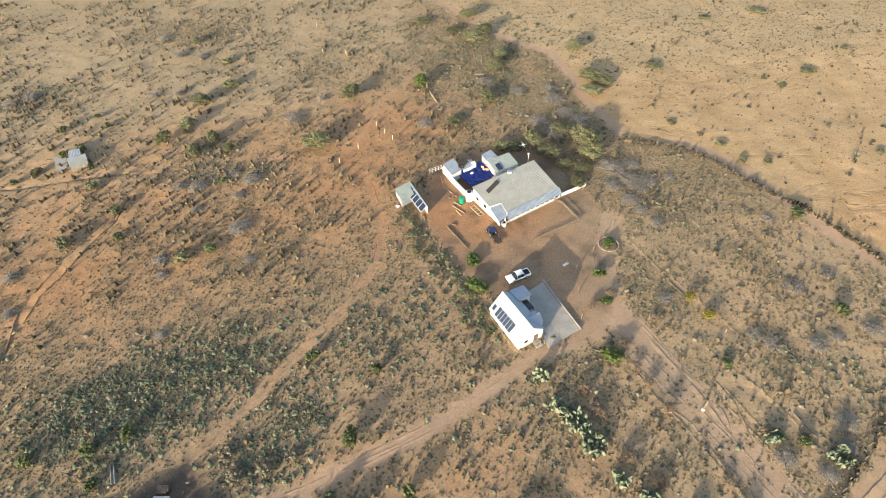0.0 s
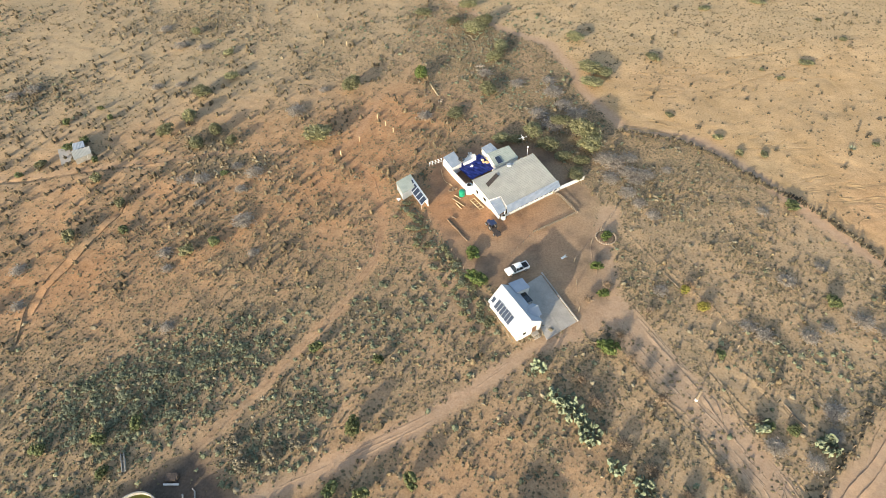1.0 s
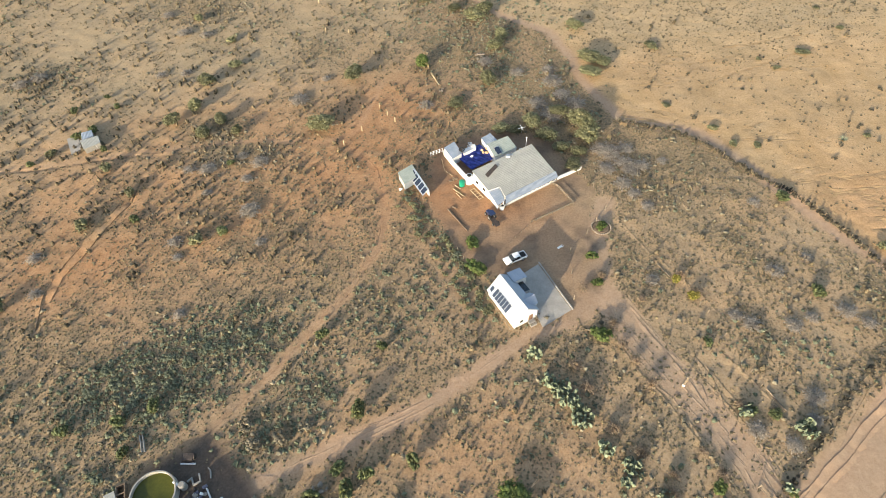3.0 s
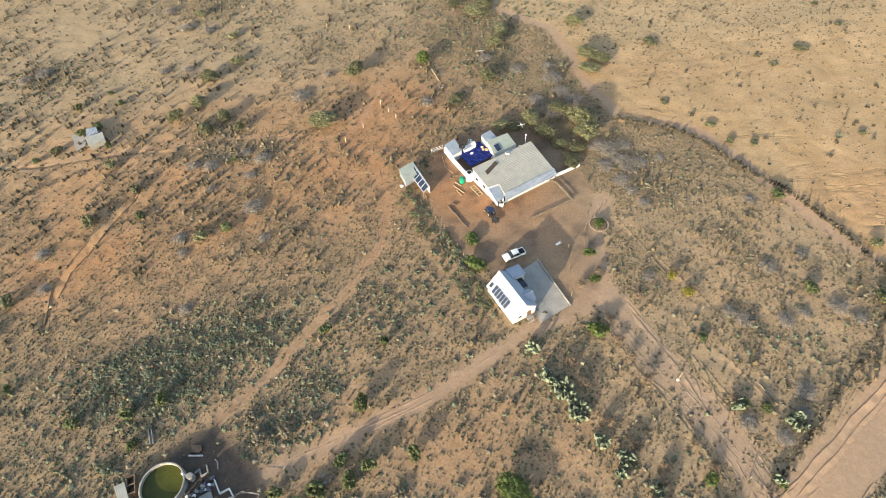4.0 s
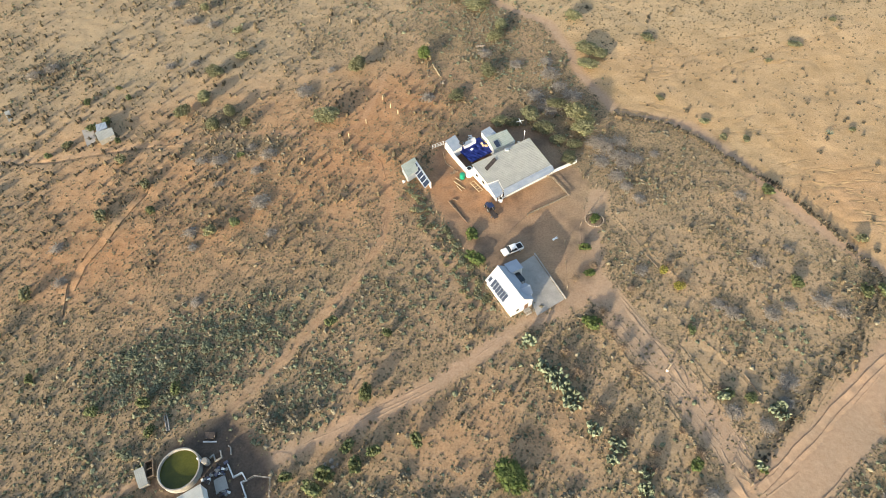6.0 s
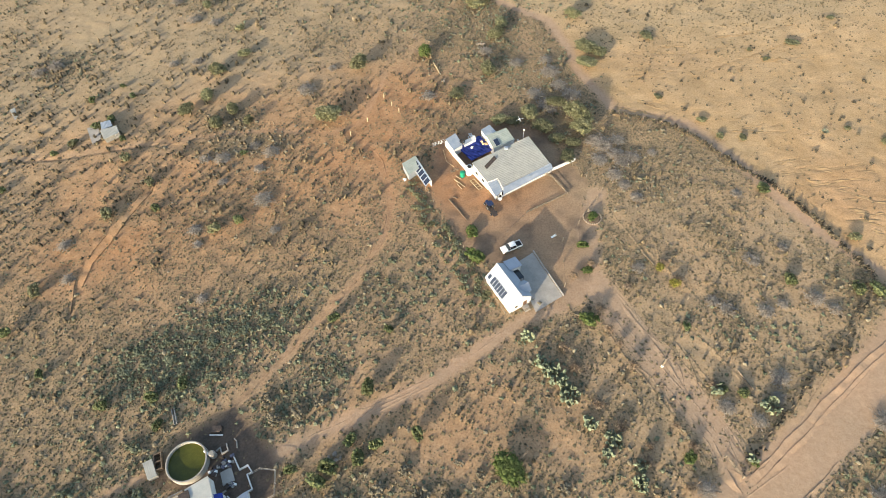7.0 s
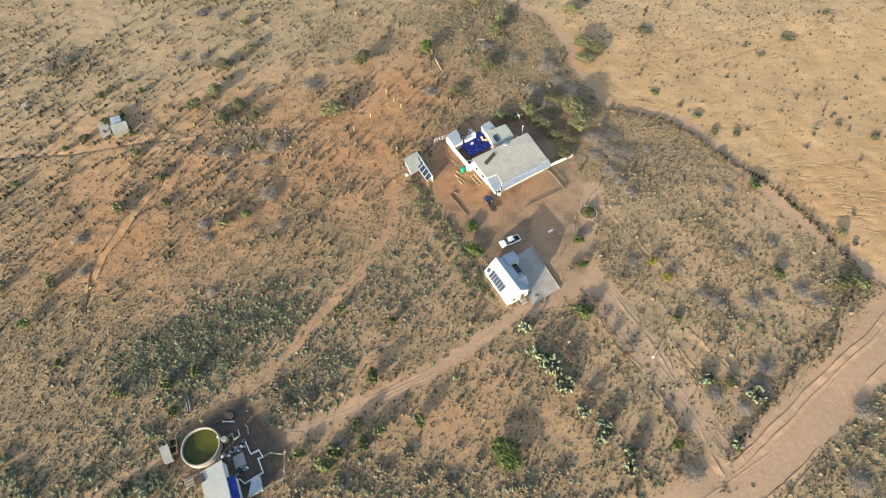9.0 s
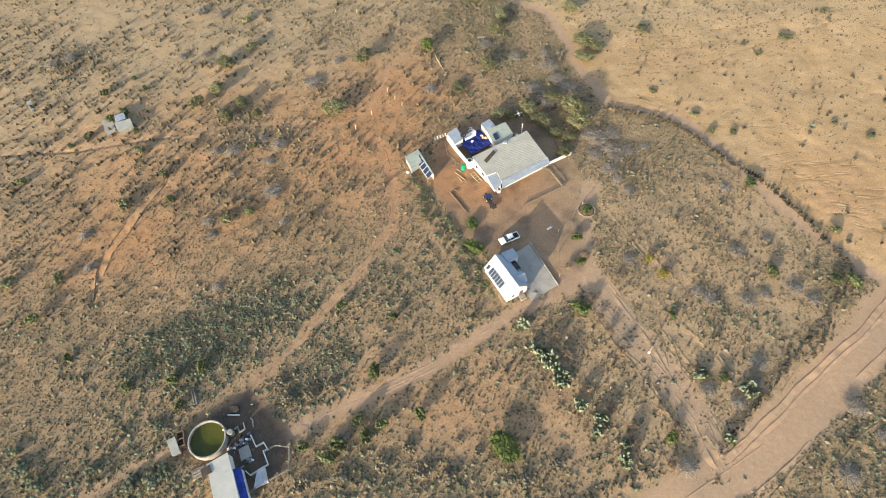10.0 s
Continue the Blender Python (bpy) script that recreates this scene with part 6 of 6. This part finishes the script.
for x, y, w, h in ROUND_BUSHES:
    plant("bush", BUSH, 2.0, x, y, w, LEAF if w < 2.8 else OLIVE, "round green bush standing on red veld soil", "bush", "veld bushes", h)
for x, y, w, h in ((-75.0, 128.5, 4.6, 1.1), (-70.5, 134.5, 4.4, 1.0), (-65.4, 123.2, 4.4, 0.9), (-61.9, 128.6, 3.8, 1.0), (-56.7, 124.1, 3.1, 1.1), (-70.4, 146.5, 5.5, 0.8), (-64.0, 154.5, 3.9, 0.9), (-34.6, 125.2, 6.7, 1.0), (-28.3, 147.9, 6.4, 0.9), (0.8, 134.3, 5.0, 0.5), (-82.0, 181.2, 3.6, 0.9)):
    plant("thorn_tree", TREE, 6.0, x, y, w * 0.95, OLIVE, "small spreading thorn tree on red soil", "tree", "veld trees", h)
for x, y, w in ((-42.4, 137.3, 6.4), (-36.2, 147.3, 3.4), (9.5, 153.8, 4.9), (-7.3, 133.9, 4.9), (-62.3, 86.7, 3.8), (-60.5, 82.3, 2.9), (-47.4, 95.8, 5.6), (-59.0, 101.9, 3.0), (-92.3, 82.4, 3.9), (-55.8, 67.5, 3.3), (-43.0, 86.3, 3.3), (-121.1, 150.4, 6.0), (-125.5, 147.4, 5.4), (-84.7, 173.5, 5.5), (-77.3, 172.0, 4.8), (-61.0, 110.2, 5.3), (-48.3, 112.3, 5.3), (-65.4, 110.1, 4.2), (-87.8, 72.9, 3.6), (-53.2, 114.9, 3.5), (-93.1, 184.3, 5.0), (-85.1, 150.5, 4.0), (-78.1, 151.5, 4.0), (-50.5, 106.5, 3.4)):
    plant("dry_bush", THIN, 2.0, x, y, w * 0.9, TWIG, "grey leafless thorn bush on the veld", "bush", "dry bushes", 0.55, "twig_crown")
for x, y, w, h in ((12.0, 122.8, 4.2, 0.75), (15.8, 122.6, 3.8, 0.6), (20.5, 125.1, 5.4, 0.75), (23.6, 119.5, 5.4, 0.75), (26.8, 115.5, 3.8, 0.75), (33.0, 123.7, 7.0, 1.0), (33.9, 119.1, 6.2, 0.95), (28.9, 108.9, 4.4, 0.6), (31.0, 113.7, 3.8, 0.7), (28.0, 129.5, 4.6, 0.85)):
    plant("thorn_tree", TREE, 6.0, x, y, w, OLIVE, "leafy thorn tree shading the farmhouse", "tree", "house trees", h)
for x, y, w, h in ((12.9, 161.4, 5.2, 0.8), (37.8, 171.2, 5.2, 0.8), (39.7, 153.8, 6.2, 0.75), (38.9, 146.9, 5.2, 0.7), (43.5, 151.5, 4.6, 0.8), (7.0, 178.4, 6.0, 0.7), (10.2, 181.5, 6.4, 0.8), (9.9, 144.6, 5.2, 0.8), (5.8, 194.1, 5.6, 0.8), (14.9, 167.5, 4.6, 0.8), (-9.1, 191.1, 5.0, 0.5), (0.8, 184.4, 4.6, 0.5)):
    plant("thorn_tree", TREE, 6.0, x, y, w, OLIVE, "olive thorn tree beside the sandy track", "tree", "track trees", h)
for x, y, w in ((41.5, 109.6, 5.2), (37.0, 107.8, 4.6), (42.6, 106.7, 4.6), (39.8, 102.7, 4.4), (41.8, 99.2, 3.6), (44.0, 95.1, 3.4), (38.6, 113.2, 6.0), (45.4, 108.6, 4.4), (27.9, 143.5, 6.0), (26.3, 128.8, 6.6), (32.7, 133.2, 6.2), (22.7, 133.8, 5.4), (18.5, 148.2, 4.7), (27.4, 149.1, 4.7), (36.4, 114.8, 5.2), (42.7, 114.9, 4.6), (29.8, 137.5, 5.0), (50.7, 110.2, 3.0)):
    plant("dry_thicket", THIN, 2.0, x, y, w, TWIG, "grey leafless thorn thicket near the house", "bush", "dry thicket", 0.5, "twig_crown")
for x, y, w, h in ((101.6, 155.4, 3.8, 0.5), (59.1, 160.3, 4.2, 0.6), (66.4, 122.0, 2.6, 0.8), (88.1, 152.6, 1.6, 0.8), (91.7, 148.1, 2.2, 0.5), (117.7, 167.9, 2.6, 0.6), (69.6, 116.0, 2.4, 0.8), (75.3, 115.0, 2.4, 0.8), (103.4, 118.0, 1.8, 0.9), (56.9, 132.0, 2.2, 0.7), (100.6, 192.8, 4.4, 0.5), (115.3, 180.0, 2.0, 0.6), (82.7, 189.2, 3.6, 0.5), (90.9, 82.1, 2.8, 1.0), (111.0, 112.9, 2.4, 0.8)):
    plant("bush", BUSH, 2.0, x, y, w, OLIVE, "dusty green bush on pale ochre sand", "bush", "sand bushes", h)
for x, y, w, h in ((32.5, 89.1, 2.4, 1.0), (29.0, 80.7, 2.4, 1.3), (29.2, 73.8, 2.4, 1.0), (3.8, 84.8, 3.4, 0.9), (4.3, 77.9, 4.0, 0.9), (27.8, 61.2, 4.0, 1.0)):
    plant("garden_bush", BUSH, 2.0, x, y, w, BRIGHT, "bright yellow-green bush by the farm yard", "bush", "yard bushes", h)
for x, y, w, h in ((45.4, 74.5, 2.2, 0.9), (47.7, 70.2, 2.6, 1.0), (42.0, 32.8, 2.6, 0.9), (53.3, 32.2, 1.8, 0.9)):
    plant("flowering_bush", BUSH, 2.0, x, y, w, YELLOW if y > 70 else BRIGHT, "yellow flowering bush by the drive fence", "bush", "yellow bushes", h)
for x, y, w, h in ((74.8, 97.0, 3.4, 1.1), (55.1, 45.1, 2.4, 1.1), (47.8, 59.7, 2.0, 1.0), (86.3, 68.4, 3.2, 1.1), (90.1, 68.0, 3.2, 1.0), (72.5, 70.6, 3.1, 1.2), (51.5, 46.0, 2.2, 0.9)):
    plant("bush", BUSH, 2.0, x, y, w, LEAF, "green bush in the fenced paddock", "bush", "paddock greens", h)
for x, y, w, h in ((-8.8, 152.9, 4.6, 1.1), (9.3, 30.8, 5.6, 0.75)):
    plant("leafy_tree", TREE, 6.0, x, y, w, BRIGHT, "bright green leafy tree on bare red soil", "tree", "leafy trees", h)
for x, y, w, h in ((35.0, 50.9, 2.8, 2.3), (33.2, 55.7, 2.4, 1.7), (31.6, 59.3, 2.4, 1.5), (30.5, 64.0, 2.8, 1.9), (40.9, 38.8, 2.0, 1.3), (43.2, 35.0, 2.6, 1.75), (30.3, 75.6, 2.4, 2.1), (26.0, 72.2, 2.2, 2.1), (46.5, 75.8, 2.2, 1.5), (48.7, 71.1, 2.6, 1.6), (49.9, 46.9, 2.2, 1.3), (55.6, 45.9, 2.0, 1.1), (35.2, 34.9, 2.4, 1.6), (40.7, 27.6, 2.4, 1.6), (23.6, 50.6, 3.2, 2.4), (27.0, 43.0, 3.0, 2.2), (30.6, 38.6, 3.0, 2.2), (34.2, 32.0, 2.8, 2.0), (37.2, 69.5, 2.2, 1.6), (22.0, 55.0, 2.8, 2.0)):
    plant("bare_tree", SPARSE, 2.0, x, y, w, BROWN_TWIG, "thin brown leafless tree beside the drive", "tree", "bare trees", h / (0.576 * w), "twig_crown")
for x, y, w, h in ((-17.4, 46.3, 3.0, 1.3), (-7.4, 37.3, 2.6, 1.3), (-15.1, 35.3, 2.5, 1.5), (-20.0, 36.1, 2.4, 1.3), (-18.2, 32.8, 3.0, 1.2), (-23.4, 31.2, 3.6, 1.2), (-30.4, 30.9, 2.2, 1.1), (-26.0, 62.2, 2.4, 1.1), (-14.2, 59.3, 2.0, 1.2), (-25.5, 28.8, 3.0, 1.0), (-57.3, 39.2, 2.1, 1.1), (-69.4, 43.0, 2.4, 1.2), (-84.3, 49.6, 1.9, 1.5), (-54.6, 47.7, 2.4, 1.1), (-60.0, 44.8, 2.6, 1.2)):
    plant("bush", BUSH, 2.0, x, y, w, LEAF, "dense green bush beside the farm track", "bush", "track bushes", h * 1.4)
for x, y, w in ((-64.2, 45.0, 3.2), (-63.5, 52.2, 4.4), (-58.6, 53.1, 4.8), (-53.1, 52.1, 4.4), (-47.2, 52.2, 4.0), (-49.4, 49.4, 3.8), (-58.9, 48.3, 3.8), (-42.9, 49.4, 3.4), (-56.1, 50.5, 4.0), (-62.5, 49.5, 3.3), (-66.1, 54.8, 3.9), (-44.6, 59.6, 4.6), (-40.6, 62.6, 4.8), (-48.0, 59.1, 4.2), (-50.9, 56.7, 4.2), (-37.0, 64.5, 3.4), (-67.5, 50.0, 3.4), (-55.2, 57.6, 3.4), (-60.5, 57.0, 3.2)):
    plant("thicket_bush", SHRUB, 2.0, x, y, w * 0.65, HERB, "grey-green bush in the dense thicket", "bush", "thicket", 0.6)
for x, y, w in ((-14.3, 27.3, 3.4), (-9.7, 30.6, 3.0), (-6.6, 26.3, 3.9), (-1.8, 25.4, 3.6), (4.0, 30.2, 2.2), (0.1, 32.2, 1.8), (-59.0, 24.3, 4.6), (-56.9, 26.2, 3.7), (-62.8, 23.4, 4.3), (-60.6, 35.0, 3.1), (-85.2, 26.1, 4.4), (-81.0, 23.4, 4.6), (-88.1, 30.0, 3.5), (-71.3, 26.3, 2.9), (-35.1, 40.7, 3.4), (-30.5, 41.5, 3.2), (-37.2, 44.0, 3.2), (-22.5, 25.2, 3.6), (-29.7, 23.9, 3.6), (19.1, 27.4, 3.0), (12.7, 24.6, 3.2), (-26.5, 43.6, 2.8)):
    plant("scrub_bush", SHRUB, 2.0, x, y, w * 0.9, HERB if x < -50 else SCRUB, "grey-green scrub bush on red soil", "bush", "scrub", 0.85)
for x, y, w in ((51.1, 42.4, 4.4), (56.5, 39.8, 4.0), (63.2, 48.2, 4.6), (79.5, 39.1, 5.2), (73.3, 25.8, 5.6), (43.6, 27.2, 4.8), (40.5, 74.4, 3.8), (73.9, 79.8, 2.8), (65.8, 76.1, 4.4), (57.3, 63.4, 4.6), (65.0, 63.1, 4.2), (76.3, 66.3, 5.0), (69.1, 64.9, 3.2), (68.1, 95.8, 3.6), (54.7, 65.6, 3.6), (79.5, 63.5, 3.6), (61.6, 44.2, 3.2), (82.9, 32.8, 4.0), (85.0, 29.0, 4.0)):
    plant("dry_bush", THIN, 2.0, x, y, w * 0.9, TWIG, "grey leafless bush in the fenced paddock", "bush", "paddock bushes", 0.5, "twig_crown")
hedge_rng = random.Random(77)
for (ax, ay), (bx, by) in zip(HEDGE, HEDGE[1:]):
    for k in range(11):
        f, o = (k + hedge_rng.random()) / 11, -5.0 * hedge_rng.random() ** 1.6 + 0.3
        d = math.hypot(bx - ax, by - ay)
        plant("hedge_bush", SHRUB, 2.0, ax + (bx - ax) * f + (by - ay) / d * -o, ay + (by - ay) * f - (bx - ax) / d * -o, hedge_rng.uniform(1.0, 2.0), OLIVE if k % 3 else HERB, "olive shrub in the ragged yard hedge", "bush", "hedge", 0.9)


def prickly_pear(x, y, width, seed):
    """A clump of branching flat pads."""
    r = random.Random(seed)
    t = thing("prickly_pear", (x, y, 0), "tall prickly pear cactus with pale flat pads", "cactus", "prickly pears")
    count = int(85 * (width / 3) ** 1.6)
    pads = []
    for i in range(count):
        if i < count * 0.35:
            a, d = r.uniform(0, math.tau), width * 0.42 * math.sqrt(r.random())
            base = Vector((math.cos(a) * d, math.sin(a) * d, 0))
        else:
            p = r.choice(pads)
            base = p + Vector((r.uniform(-0.25, 0.25), r.uniform(-0.25, 0.25), r.uniform(0.25, 0.5)))
            if base.z > 2.2:
                base.z = r.uniform(0.9, 2.1)
        pads.append(base)
    src = bmesh.new()
    bmesh.ops.create_uvsphere(src, u_segments=8, v_segments=5, radius=1)
    shape = bpy.data.meshes.new("pad")
    src.to_mesh(shape)
    src.free()
    shape.materials.append(PAD)
    for base in pads:
        ob = new("pad", shape)
        ob.parent = t
        high = r.uniform(0.32, 0.5)
        ob.matrix_basis = pose(base.x, base.y, base.z + high * 0.7, r.uniform(-45, 45), r.uniform(-45, 45), r.uniform(0, 180)) @ Matrix.Diagonal((r.uniform(0.24, 0.34), 0.07, high, 1))
    return t


for i, (x, y, w) in enumerate(((14.6, 57.3, 2.4), (16.9, 52.0, 2.6), (18.4, 50.5, 2.6), (19.7, 48.6, 3.4), (20.9, 47.1, 2.4), (21.8, 44.8, 3.4), (24.9, 39.3, 2.4), (28.7, 36.4, 2.8), (27.5, 34.0, 2.0), (32.3, 28.3, 2.6), (32.9, 31.4, 2.0), (59.5, 42.5, 3.2), (50.0, 45.7, 1.8), (53.0, 32.6, 1.4))):
    prickly_pear(x, y, w * 1.3, 60 + i)


def agave(x, y, label):
    """A rosette of stiff blades with a tall dry flower stalk."""
    t = thing("agave", (x, y, 0), label, "agave")
    for i in range(22):
        a, lift = i * 2.4, 0.25 + 0.5 * (i / 22)
        d = Vector((math.cos(a), math.sin(a), 0))
        n = Vector((-d.y, d.x, 0))
        bm = bmesh.new()
        rows = []
        for f, w in ((0.0, 0.10), (0.4, 0.13), (0.75, 0.08), (1.0, 0.01)):
            p = d * (0.1 + 0.95 * f) + Vector((0, 0, 0.1 + lift * 1.3 * f - 0.25 * f * f))
            rows.append([bm.verts.new(p + n * w), bm.verts.new(p - Vector((0, 0, 0.05))), bm.verts.new(p - n * w), bm.verts.new(p + Vector((0, 0, 0.02)))])
        for p, q in zip(rows, rows[1:]):
            for k in range(4):
                bm.faces.new((p[k], p[(k + 1) % 4], q[(k + 1) % 4], q[k]))
        part("blade", bm, AGAVE, t)
    part("stalk", rod((0, 0, 0), (0.1, 0.05, 3.0), 0.07, 0.04, 7), TIMBER, t, "dry brown flower stalk")
    bm = bmesh.new()
    for i in range(14):
        a = i * 2.4
        tube(bm, (0.08, 0.04, 2.1 + i * 0.06), (0.08 + 0.4 * math.cos(a), 0.04 + 0.4 * math.sin(a), 2.3 + i * 0.06), 0.05, 0.09, 5)
    part("flower_head", bm, LOG, t)
    return t


agave(97.2, 116.9, "pale agave with a tall dry stalk on sand")
agave(103.1, 82.6, "pale agave with a tall stalk by the track")
